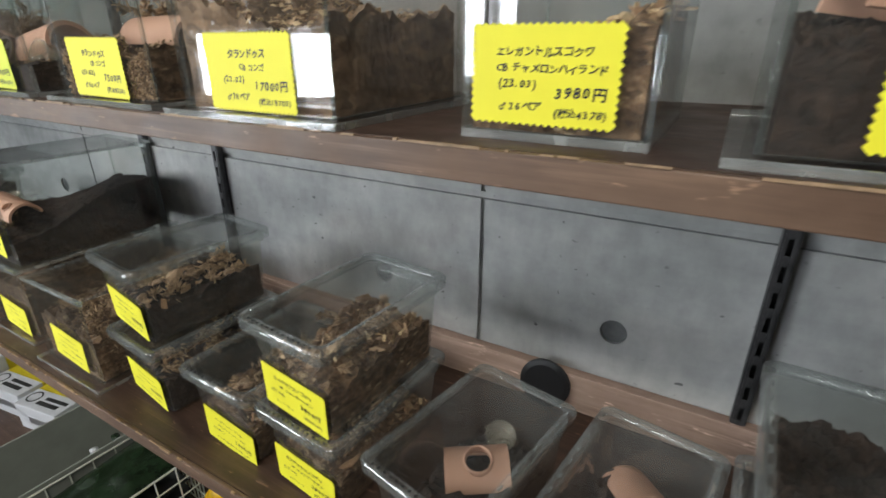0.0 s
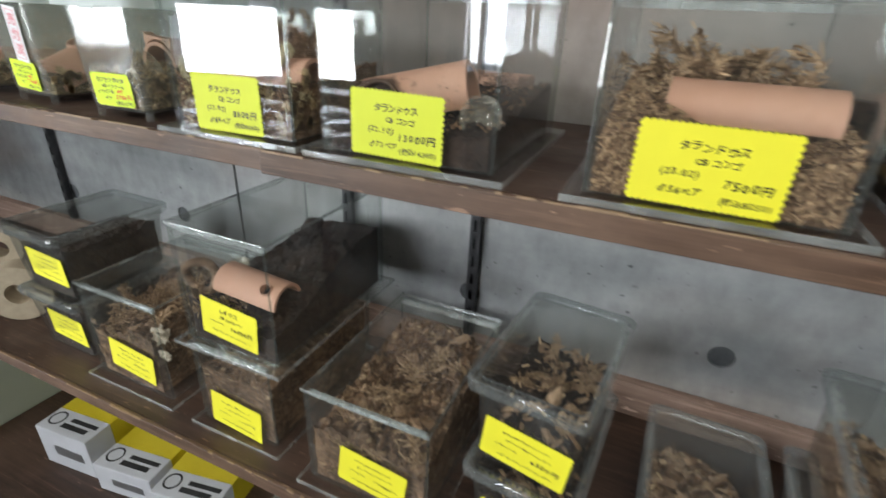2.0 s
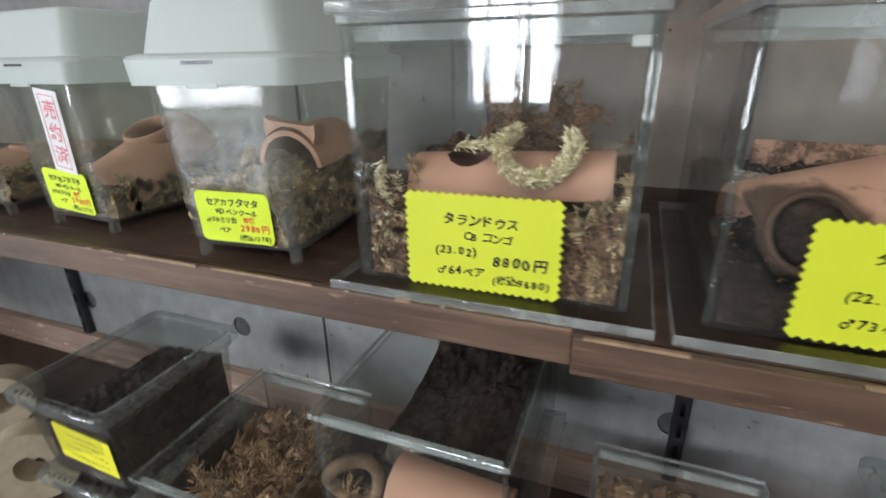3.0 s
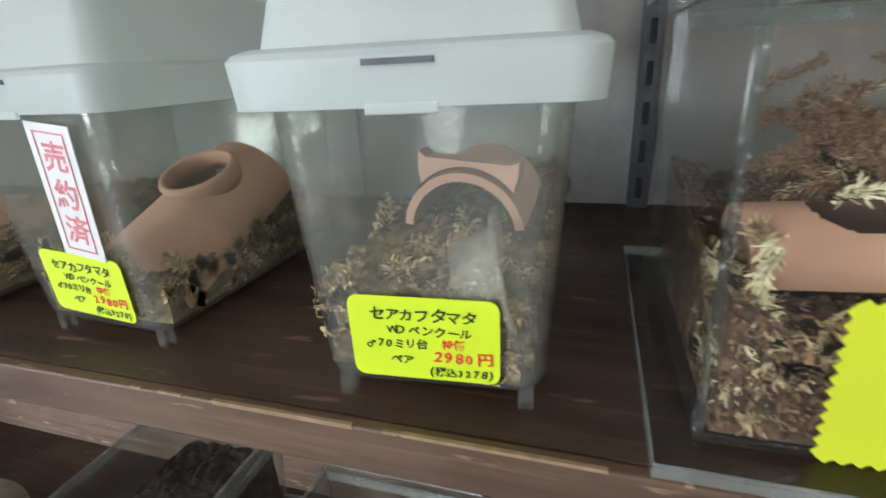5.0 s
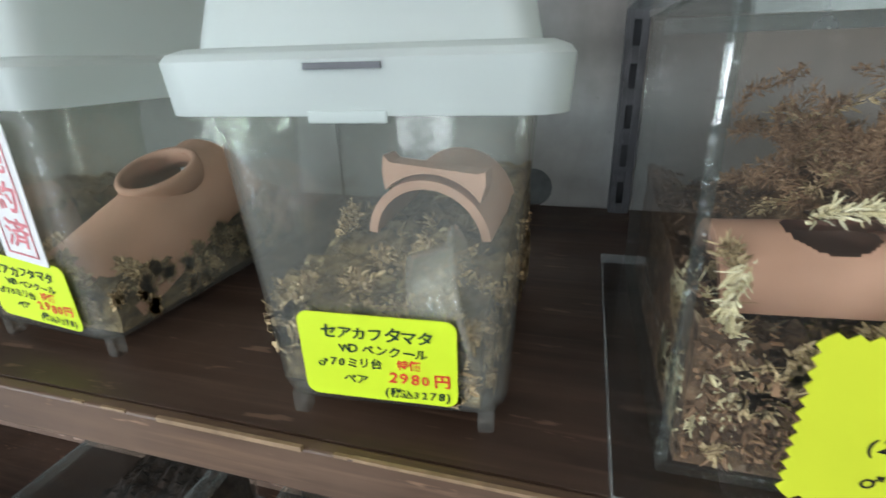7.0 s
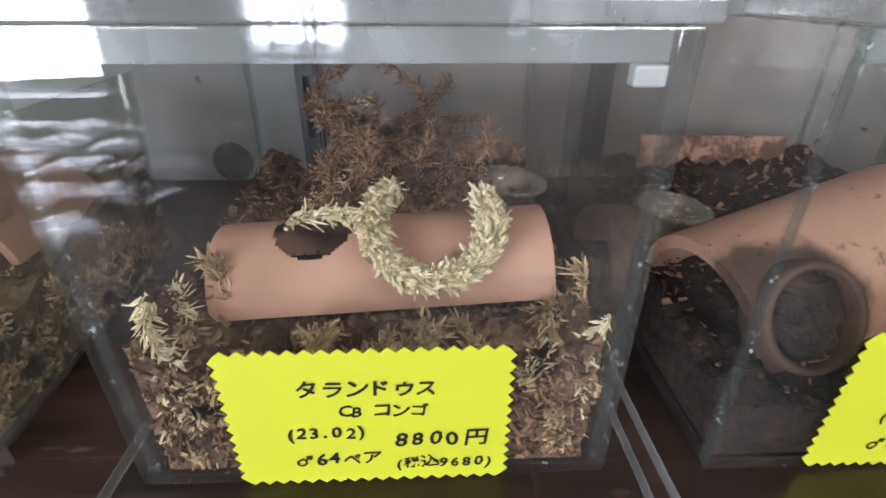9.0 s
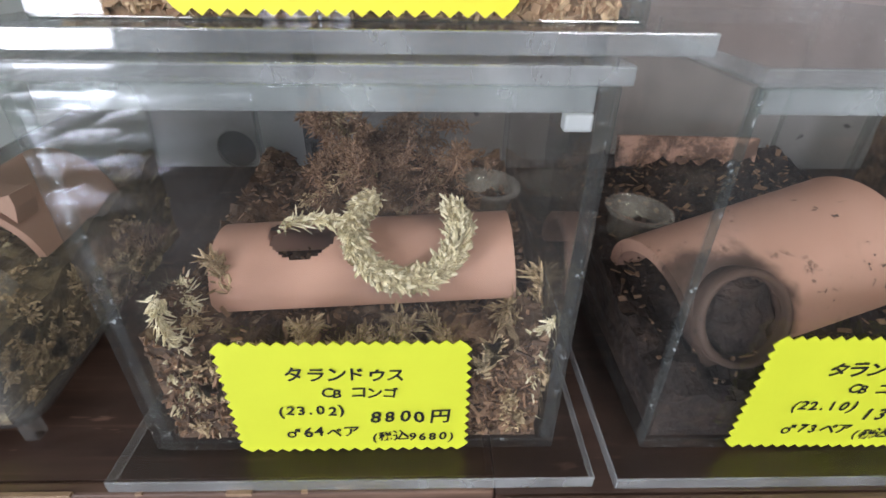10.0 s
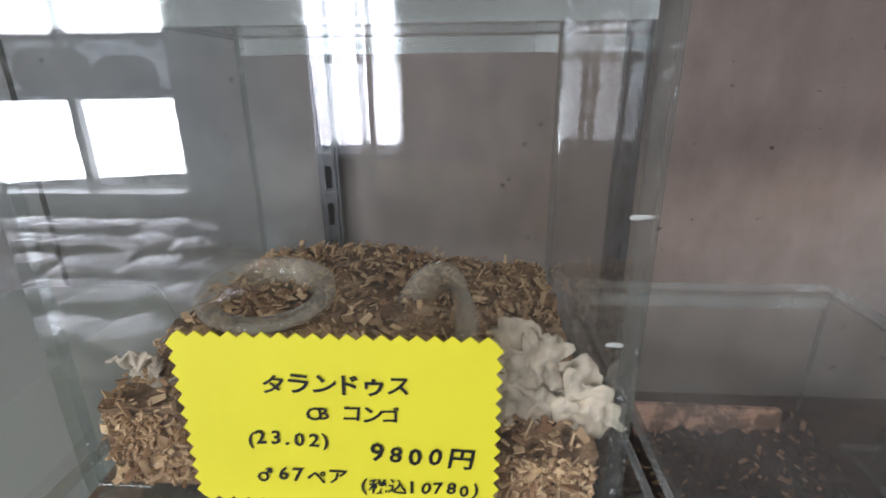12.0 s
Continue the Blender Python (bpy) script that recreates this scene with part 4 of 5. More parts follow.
rng = random.Random(5)
for n, cx in enumerate((-1.018, -1.197, -1.343)):
    y0 = (0.2585, 0.270, 0.276)[n]
    lv = (lambda u, v: 1.243 + 0.022 * v + 0.012 * (1 - u) * (1 - v) + 0.010 * u * v) if n == 0 else (lambda u, v: 1.238 + 0.012 * v + 0.002 * u)
    bedding("bedding", cx - 0.0425, cx + 0.0425, y0, y0 + 0.158, SHELF + 0.0125, lv, BED_MOSSY, "mossy brown bedding in a plastic case", 3 + n, 0.005)
    moss("loose_moss", [scribble(cx + rng.uniform(-0.03, 0.03), y0 + rng.uniform(0.005, 0.12), lv(0.5, 0.3) - (0.004 if n == 0 else 0.0), 0.012, 6, rng, 0.25) for _ in range(40)], MOSS_BROWN, "loose brown moss in a plastic case", 20 + n, 0.0028, 0.0016, 190, 1.3, fuzz=0.005, clip=(cx - 0.044, cx + 0.044, y0 - 0.001, y0 + 0.158, SHELF + 0.013))
    moss("loose_moss", [scribble(cx + rng.uniform(-0.036, 0.036), y0 + 0.003, SHELF + rng.uniform(0.018, 0.05), 0.006, 5, rng, 1.0) for _ in range(26)], MOSS_BROWN, "brown moss pressed against the case front", 30 + n, 0.0028, 0.0016, 190, 1.3, fuzz=0.003, clip=(cx - 0.0435, cx + 0.0435, y0 - 0.0008, y0 + 0.158, SHELF + 0.013))
for n, cx in enumerate((-1.018, -1.197, -1.343)):
    y0 = (0.2585, 0.270, 0.276)[n]
    moss("loose_moss", [scribble(cx + 0.041, y0 + rng.uniform(0.01, 0.15), SHELF + rng.uniform(0.018, 0.042), 0.007, 5, rng, 1.0) for _ in range(44)], MOSS_BROWN, "brown moss pressed against the case side", 36 + n, 0.0028, 0.0016, 120, 1.3, fuzz=0.003, clip=(cx - 0.0435, cx + 0.0440, y0 - 0.0008, y0 + 0.158, SHELF + 0.013))
half_pipe("terracotta_hide", pose(-1.0135, 0.350, 1.2590, 0, -4, 88), 0.060, 0.0300, 0.0042, CLAY, "half-round terracotta hide, open end forward", 168)
bm = bmesh.new()
prof = [(0.0306 * math.cos(a), 0.0306 * math.sin(a)) for a in (radians(42 + 96 * i / 12) for i in range(13))] + [(-0.0245, 0.0285), (-0.0240, 0.0362), (-0.0205, 0.0335), (0.0205, 0.0330), (0.0240, 0.0345), (0.0245, 0.0285)]
ends = [[bm.verts.new((x, y, z)) for x, z in prof] for y in (0.0, 0.012)]
bm.faces.new(ends[0])
bm.faces.new(ends[1][::-1])
for i in range(len(prof)):
    j = (i + 1) % len(prof)
    bm.faces.new((ends[0][i], ends[1][i], ends[1][j], ends[0][j]))
bmesh.ops.recalc_face_normals(bm, faces=bm.faces)
solo("terracotta_hide", bm, CLAY, pose(-1.0135, 0.3195, 1.2590, 0, 4, -4), "flat-topped terracotta collar over an arched hide", "terracotta hide", "terracotta hides")
bm = bmesh.new()
lathe(bm, [(0.0005, 0), (0.0190, 0), (0.0200, 0.010), (0.0215, 0.016), (0.0265, 0.0172), (0.0270, 0.0190), (0.0258, 0.0196), (0.0205, 0.0184), (0.0185, 0.0022), (0.0005, 0.0022)], 34)
solo("feeding_cup", bm, JELLY, pose(-1.004, 0.2755, 1.2500, 0, 78, 10), "clear plastic feeding cup lying on its side in moss", "cup", "feeding cups", smooth=True)
half_pipe("terracotta_hide", pose(-1.1880, 0.338, 1.2400, 0, -22, 88), 0.112, 0.034, 0.005, CLAY, "terracotta hide with a round collared opening, sloping into moss", 180, (0.020, 90, 0.0195))
half_pipe("terracotta_hide", pose(-1.340, 0.337, 1.225, 0, 0, 70), 0.09, 0.034, 0.005, CLAY, "half-round terracotta hide in bedding", 180, (-0.01, 90, 0.013))

# ---------- upper shelf: acrylic cases ----------
CASE_LABEL = "clear glued acrylic case with yellow price card"
c88 = acrylic_case(-0.9175, -0.759, 0.2525, 0.428, SHELF, 1.353, "clear acrylic case with mossy bedding and yellow card", corner=True)
card(c88, -0.0005, -0.0882, 0.0078, 0.0868, 0.0545, tarandus("23.02", "8800円", "♂64ペア", "(税込9680)"), LEMON, tilt=-0.4)
c98 = acrylic_case(-0.917, -0.748, 0.2725, 0.425, 1.3592, 1.512, "clear acrylic case with pale chips, stacked on another", over=0.014)
card(c98, 0.001, -0.0767, 0.0092, 0.0905, 0.0568, tarandus("23.02", "9800円", "♂67ペア", "(税込10780)"))
c13 = acrylic_case(-0.723, -0.553, 0.2515, 0.474, SHELF, 1.353, "clear acrylic case with dark soil and clay pipe")
card(c13, -0.006, -0.1118, 0.0085, 0.0885, 0.0555, tarandus("22.10", "13000円", "♂73ペア", "(税込14300)"), LEMON, tilt=1.0)
c75 = acrylic_case(-0.480, -0.307, 0.2505, 0.484, SHELF, 1.353, "clear acrylic case with chips and clay half pipe")
card(c75, -0.005, -0.1173, 0.0085, 0.097, 0.056, tarandus("23.02", "7500円", "♂56ペア", "(税込8250)"), tilt=0.8)
c17 = acrylic_case(-0.249, -0.073, 0.2435, 0.450, SHELF, 1.353, "clear acrylic case packed with light brown sawdust")
card(c17, 0.003, -0.1038, 0.0085, 0.098, 0.058, tarandus("22.02", "17000円", "♂78ペア", "(税込18700)"))
c39 = acrylic_case(0.026, 0.148, 0.262, 0.425, SHELF, 1.335, "small clear acrylic case with bark chips", over=0.0)
card(c39, -0.006, -0.0820, 0.0125, 0.091, 0.0565, tarandus("23.03", "3980円", "♂26ペア", "(税込4378)", "エレガントルスコクワ", "CB チャメロンハイランド"), tilt=0.4)
cR = acrylic_case(0.199, 0.375, 0.256, 0.460, SHELF, 1.353, "clear acrylic case with dark soil and bark")
card(cR, 0.002, -0.1022, 0.012, 0.092, 0.056, tarandus("23.03", "2980円", "♂28ペア", "(税込3278)", "ノコギリ", "CB"))

for root, spots in ((c98, ((0.0815, -0.0725, 0.100), (0.0800, -0.066, 0.060))),):
    for x, y, z in spots:
        bm = bmesh.new()
        bmesh.ops.create_icosphere(bm, subdivisions=2, radius=0.0016)
        for v in bm.verts:
            v.co.x *= 1.7
            v.co.y *= 0.2
            v.co.z *= 0.6
            v.co += v.co * 0.9 * noise.noise(v.co * 300 + Vector((x * 90, z * 70, 0)))
        g = part("glue_blob", bm, GLUE, root, "dried white glue", smooth=True)
        g.matrix_local = pose(x, y, z)


def lv88(u, v):
    side = max(0, 1 - u / 0.16) * 0.020 + max(0, (u - 0.86) / 0.14) * 0.018
    heap = 0.030 * math.exp(-((u - 0.53) / 0.24) ** 2 - ((v - 0.72) / 0.2) ** 2)
    return 1.2470 + side * (1 - v * 0.6) + 0.030 * max(0, v - 0.35) + heap


bedding("bedding", -0.9135, -0.763, 0.2565, 0.424, 1.2102, lv88, BED_BROWN, "brown mossy chip bedding in an acrylic case", 11, 0.006)
flakes("wood_chips", 1300, chips_on(-0.911, -0.766, 0.259, 0.421, lv88), CHIP_DARK, "loose dark chips on bedding", 2, (0.0018, 0.0045))
flakes("wood_chips", 2000, chips_front(-0.911, -0.766, 0.2572, 1.2115, lv88), CHIP_DARK, "chips against the case front", 3, (0.0015, 0.0045))
half_pipe("terracotta_hide", pose(-0.8360, 0.3130, 1.2550, 0, -3.0, 0.5), 0.126, 0.0255, 0.004, CLAY, "smooth half-round terracotta hide with an oval notch", 176, (-0.0255, 82, 0.0150), lip=False)
ring = []
for a in (radians(128 + 262 * i / 22) for i in range(23)):
    up = 0.0190 * math.sin(a)
    off = 0.0300 - (up * up / 0.051 if up < 0 else 0.0)
    ring.append((-0.8185 + 0.0215 * math.cos(a), 0.3130 - off * 0.545 + up * 0.839, 1.2610 + off * 0.839 + up * 0.545))
moss("moss_sprig", [ring, [Vector(p) + Vector((0.001, -0.001, 0.001)) for p in ring]], MOSS, "curled cream sphagnum sprig on a clay hide", 41, 0.0030, 0.0016, 2800, 0.9, fuzz=0.0046)
moss("moss_sprig", [[(-0.872, 0.306, 1.2830), (-0.858, 0.308, 1.2855), (-0.846, 0.305, 1.2860), (-0.838, 0.303, 1.2850)]], MOSS, "pale moss strand over the hide's opening", 42, 0.0038, 0.0012, 260, fuzz=0.0025)
rng = random.Random(8)
HEAP = make_flake("rust_brown_moss", (0.16, 0.085, 0.045), (0.42, 0.26, 0.15))
side_l = [scribble(-0.903 + rng.uniform(-0.004, 0.004), rng.uniform(0.260, 0.305), rng.uniform(1.216, 1.266), 0.009, 6, rng, 1.0) for _ in range(18)]
side_r = [scribble(-0.769 + rng.uniform(-0.004, 0.004), rng.uniform(0.260, 0.305), rng.uniform(1.216, 1.262), 0.009, 6, rng, 1.0) for _ in range(18)]
corner = [[(x + rng.uniform(-0.004, 0.004), 0.2595 + rng.uniform(0, 0.006), z0 - 0.011 * k + rng.uniform(-0.003, 0.003)) for k in range(4)] for x, z0 in ((-0.9035, 1.282), (-0.900, 1.262), (-0.9055, 1.25), (-0.898, 1.243), (-0.7675, 1.272), (-0.770, 1.25))]
moss("loose_moss", corner, MOSS, "long cream moss strands down the case corners", 48, 0.0042, 0.0011, 170, 1.2, fuzz=0.0022, clip=(-0.9130, -0.7635, 0.2570, 0.4235, 1.211))
moss("loose_moss", side_l[:6] + side_r[:3], MOSS, "cream moss strands at the case sides", 43, 0.0042, 0.0011, 150, 1.8, fuzz=0.0022, clip=(-0.9130, -0.7635, 0.2570, 0.4235, 1.211))
moss("loose_moss", side_l[6:] + side_r[3:], MOSS_BROWN, "brown moss at the case sides", 44, 0.0040, 0.0012, 200, fuzz=0.003, clip=(-0.9130, -0.7635, 0.2570, 0.4235, 1.211))
moss("loose_moss", [scribble(-0.832 + rng.gauss(0, 0.020), 0.372 + rng.gauss(0, 0.014), 1.280 + rng.uniform(0, 0.020), 0.018, 8, rng, 0.5) for _ in range(44)], HEAP, "heap of brown moss behind the hide", 45, 0.0030, 0.0007, 230, 1.8, fuzz=0.003, clip=(-0.9130, -0.7635, 0.2570, 0.4235, 1.211))
moss("loose_moss", [scribble(-0.855 + rng.uniform(-0.014, 0.014), 0.352, 1.292 + rng.uniform(-0.008, 0.008), 0.016, 7, rng, 0.4) for _ in range(6)], MOSS_BROWN, "pale moss in the heap behind the hide", 46, 0.0030, 0.0008, 120, 1.8, fuzz=0.003, clip=(-0.9130, -0.7635, 0.2570, 0.4235, 1.211))
moss("loose_moss", [scribble(-0.835 + rng.uniform(-0.055, 0.055), 0.2620, 1.2475 + rng.uniform(-0.006, 0.006), 0.010, 6, rng, 0.5) for _ in range(24)], MOSS_BROWN, "olive moss along the case front", 47, 0.0034, 0.0012, 150, fuzz=0.003, clip=(-0.9130, -0.7635, 0.2570, 0.4235, 1.211))
cup("jelly_cup", -0.780, 0.365, 1.262, 0.0155, 0.016, "clear empty feeding cup in bedding", (4, 6))


def lv98(u, v):
    return 1.386 + 0.010 * min(1, v * 2.2) + 0.005 * math.sin(u * 5) + 0.008 * max(0, 0.25 - u) * 4 * (1 - v)


bedding("bedding", -0.913, -0.752, 0.2765, 0.421, 1.3655, lv98, BED_LIGHT, "pale sawdust bedding in an acrylic case", 17, 0.004)
flakes("wood_chips", 2600, chips_on(-0.910, -0.755, 0.278, 0.418, lv98, 0.0015, 0.6), CHIP, "pale wood chips on sawdust", 5, (0.0018, 0.0052))
flakes("wood_chips", 2000, chips_front(-0.910, -0.755, 0.2770, 1.3665, lv98), CHIP, "pale chips against the case front", 6, (0.0015, 0.0045))


def crumple(name, x, y, z, r, n, label, seed):
    """A tuft of torn soft pulp: a few creased, ragged sheets pressed together."""
    rg = random.Random(seed)
    bm = bmesh.new()
    k = 22
    for s in range(n):
        turn = Euler((radians(90) + rg.gauss(0, 0.45), rg.gauss(0, 0.3), rg.gauss(0, 0.5))).to_matrix()
        at = Vector((rg.gauss(0, r * 0.38), rg.uniform(-0.15, 0.15) * r, rg.gauss(0, r * 0.45)))
        off = Vector((rg.random() * 90, rg.random() * 90, rg.random() * 90))
        q = r * rg.uniform(0.55, 0.85)
        rings = []
        for a in range(k + 1):
            row = []
            for b in range(k + 1):
                u, v = -1 + 2 * a / k, -1 + 2 * b / k
                f = math.sqrt(max(1e-6, u * u + v * v)) and max(abs(u), abs(v)) / max(1e-6, math.hypot(u, v))
                u, v = u * f, v * f
                p = Vector((u, v, 0))
                reach = 1 + 0.5 * noise.noise(p.normalized() * 1.7 + off) + 0.22 * noise.noise(p.normalized() * 5 + off) if p.length else 1
                h = 0.75 * abs(noise.noise(p * 1.5 + off)) + 0.32 * abs(noise.noise(p * 3.4 + off)) + 0.10 * noise.noise(p * 8 + off) - 0.25 * p.length
                row.append(bm.verts.new(at + turn @ Vector((u * q * reach, v * q * reach, h * q * 0.9))))
            rings.append(row)
        for a in range(k):
            for b in range(k):
                bm.faces.new((rings[a][b], rings[a + 1][b], rings[a + 1][b + 1], rings[a][b + 1]))
    ob = solo(name, bm, PULP_SOFT, (x, y, z), label, "pulp", "pulp tufts", smooth=True)
    ob.modifiers.new("thickness", 'SOLIDIFY').thickness = 0.0006
    return ob


crumple("pulp_tuft", -0.7680, 0.2925, 1.394, 0.0165, 7, "tuft of crumpled cream pulp by the case wall", 3)
crumple("pulp_tuft", -0.8950, 0.2910, 1.391, 0.0105, 6, "small tuft of crumpled cream pulp", 4)
for x, y, tl in ((-0.8790, 0.340, (8, 3)), (-0.803, 0.337, (28, -60))):
    bm = bmesh.new()
    lathe(bm, [(0.0195, 0), (0.0200, 0.009), (0.0268, 0.0092), (0.0282, 0.0105), (0.0278, 0.0128), (0.0262, 0.0136), (0.0205, 0.0128), (0.0192, 0.009), (0.0185, 0.001), (0.0195, 0)], 34)
    solo("feeding_cup", bm, JELLY, pose(x, y, 1.3975 if x < -0.85 else 1.3915, tl[0], tl[1], 0), "clear plastic feeding cup sunk in chips", "cup", "feeding cups", smooth=True)

lv13 = lambda u, v: 1.232 + 0.022 * v + 0.008 * u
bedding("bedding", -0.719, -0.557, 0.2555, 0.470, 1.2102, lv13, BED_DARK, "dark brown soil in an acrylic case", 23, 0.006)
flakes("bark_chips", 700, chips_on(-0.716, -0.561, 0.258, 0.466, lv13), CHIP_DARK, "dark chips on soil", 9)
half_pipe("terracotta_hide", pose(-0.652, 0.3210, 1.2448, 0, -13, 12), 0.105, 0.0375, 0.006, CLAY_DIRTY, "soiled terracotta pipe with a round opening, tipped up", 186, (-0.0320, 26, 0.0175))
bm = bmesh.new()
bmesh.ops.create_icosphere(bm, subdivisions=4, radius=0.0180)
for v in bm.verts:
    v.co.z *= 0.45
    v.co += v.co.normalized() * 0.004 * noise.noise(v.co * 160)
solo("soil_plug", bm, BED_DARK, pose(-0.652, 0.3210, 1.2448, 0, -13, 12) @ Matrix.Translation((-0.0320, -0.0279, 0.0136)) @ Matrix.Rotation(radians(64), 4, 'X'), "dark soil filling the pipe's opening", "bedding", kind="stuff")
solo("terracotta_slab", boxed(-0.05, 0.05, -0.003, 0.003, 0, 0.055, 0.001), CLAY_GRIMY, pose(-0.628, 0.446, 1.219, -10, 1, 0), "soiled terracotta slab leaning on the case back", "terracotta hide", "terracotta hides")
cup("jelly_cup", -0.577, 0.290, 1.247, 0.0165, 0.016, "clear feeding cup lying on dark soil", (70, 25))
cup("jelly_cup", -0.694, 0.366, 1.245, 0.0165, 0.017, "cloudy feeding cup standing on soil", (3, 4))

lv75 = lambda u, v: 1.252 + 0.03 * v + 0.012 * math.sin(u * 7)
bedding("bedding", -0.476, -0.311, 0.2545, 0.480, 1.2102, lv75, BED_BROWN, "brown chip bedding in an acrylic case", 29, 0.008)
flakes("wood_chips", 2200, chips_on(-0.474, -0.313, 0.256, 0.46, lv75), FIBRE, "tan chips on bedding", 11, (0.002, 0.007))
rng = random.Random(75)
moss("shredded_fibre", [scribble(rng.uniform(-0.44, -0.345), rng.uniform(0.345, 0.42), rng.uniform(1.272, 1.302), 0.022, 7, rng, 0.4) for _ in range(40)], FIBRE, "mound of shredded fibre behind the clay hide", 76, 0.007, 0.0022, 90, fuzz=0.005, clip=(-0.4765, -0.3105, 0.254, 0.4655, 1.211))
flakes("wood_chips", 1500, chips_front(-0.474, -0.313, 0.2542, 1.2115, lv75), FIBRE, "tan chips against the case front", 12, (0.002, 0.006))
half_pipe("terracotta_hide", pose(-0.375, 0.325, 1.262, 0, 0, -4), 0.115, 0.030, 0.004, CLAY, "half-round terracotta hide on chips", 176)
lv17 = lambda u, v: 1.285 + 0.012 * math.sin(u * 5 + 1) + 0.01 * v
bedding("bedding", -0.245, -0.077, 0.2475, 0.446, 1.2102, lv17, BED_CLAY, "packed light brown sawdust in an acrylic case", 31, 0.01)
flakes("wood_chips", 800, chips_on(-0.242, -0.08, 0.25, 0.44, lv17), CHIP, "tan chips on packed sawdust", 13, (0.003, 0.009))
lv39 = lambda u, v: 1.245 + 0.03 * u + 0.015 * v
bedding("bedding", 0.030, 0.144, 0.266, 0.421, 1.2102, lv39, BED_BROWN, "brown bedding in a small case", 33, 0.009)
flakes("bark_chips", 500, chips_on(0.034, 0.141, 0.270, 0.418, lv39), CHIP, "tan bark chips on bedding", 14, (0.006, 0.016), 0.0014)
lvR = lambda u, v: 1.262 + 0.02 * v
bedding("bedding", 0.203, 0.371, 0.260, 0.456, 1.2102, lvR, BED_DARK, "dark soil in an acrylic case", 35, 0.009)
half_pipe("terracotta_hide", pose(0.262, 0.33, 1.272, 0, 8, 20), 0.08, 0.026, 0.004, CLAY, "terracotta hide on dark soil", 170)
bm = bmesh.new()
lathe(bm, [(0.0005, 0), (0.030, 0), (0.031, 0.012)], 28)
lathe(bm, [(0.0312, 0.012), (0.034, 0.052), (0.031, 0.066), (0.0005, 0.068)], 28)
pot = thing("black_cup", (-0.277, 0.50, SHELF), "black plastic cup with a gold band on the shelf", "cup")
bm2 = bmesh.new()
lathe(bm2, [(0.0303, 0.001), (0.0318, 0.013)], 28)
part("cup_body", bm, BLACK, pot, smooth=True)
part("band", bm2, GOLD, pot, "gold band", smooth=True)

# ---------- lower shelf ----------
reg_low = acrylic_case(-0.972, -0.836, 0.250, 0.500, LOWER, 0.899, "clear acrylic case of brown bedding under another case", lid_sheen=False)
card(reg_low, -0.004, -0.1255, 0.0065, 0.090, 0.056, small_card(), tilt=6)
reg = acrylic_case(-0.972, -0.818, 0.252, 0.520, 0.9052, 1.080, "large clear acrylic case with clay hide, stacked on another", lid_sheen=False)
card(reg, 0.002, -0.1345, 0.024, 0.092, 0.055, small_card("16000円", "レギウス", "CB カメルーン"), tilt=6)
kb = acrylic_case(-0.764, -0.594, 0.235, 0.489, LOWER, 0.910, "clear acrylic case of shredded brown bedding", lid_sheen=False)
card(kb, 0.007, -0.1275, 0.0235, 0.092, 0.056, small_card(), tilt=7)
mossy = acrylic_case(-1.213, -1.043, 0.251, 0.455, LOWER, 0.930, "clear acrylic case with brown bedding and white moss", lid_sheen=False)
card(mossy, 0.006, -0.1025, 0.03, 0.096, 0.052, small_card(), tilt=7)
t45b = tub(-0.484, 0.347, LOWER, "clear moulded tub at the bottom of a pair", turn=-5)
card(t45b, 0.0, -0.0935, 0.012, 0.091, 0.055, small_card("4500円"), tilt=6, lean=3)
t45 = tub(-0.486, 0.350, LOWER + 0.119, "clear moulded tub stacked on another", turn=-6)
card(t45, 0.0, -0.0935, 0.012, 0.094, 0.054, small_card("4500円"), tilt=6, lean=3)
t79 = tub(-0.307, 0.345, LOWER, "single clear moulded tub with shredded bedding", turn=-2)
card(t79, 0.002, -0.0935, 0.0, 0.096, 0.056, small_card("7900円"), tilt=7, lean=3)
t38b = tub(-0.158, 0.340, LOWER, "clear moulded tub at the bottom of a pair", turn=-4)
card(t38b, -0.003, -0.0935, 0.006, 0.096, 0.056, small_card("3800円", "カスタネラスノコギリ", "WF ミャンマーカチン", "(23.04)", "(税込4180)"), tilt=4, lean=3)
t38 = tub(-0.157, 0.339, LOWER + 0.119, "clear moulded tub with bedding, stacked on another", turn=-5)
card(t38, 0.0, -0.0935, 0.004, 0.098, 0.056, small_card("3800円", "カスタネラスノコギリ", "WF ミャンマーカチン", "(23.04)", "(税込4180)"), tilt=4, lean=3)
tH = tub(0.012, 0.330, LOWER, "clear moulded tub with a clay hide in dark soil", w=0.128, turn=-11)
card(tH, 0.004, -0.0935, 0.012, 0.088, 0.045, small_card(), ORANGE, zig=False, tilt=4, lean=3)
tH2 = tub(0.172, 0.330, LOWER, "clear moulded tub with clay shards", turn=-9)
tEb = tub(0.318, 0.330, LOWER, "clear moulded tub under another at the row end", turn=-3)
tE = tub(0.316, 0.322, LOWER + 0.119, "clear moulded tub of dark soil at the row end", turn=-3)


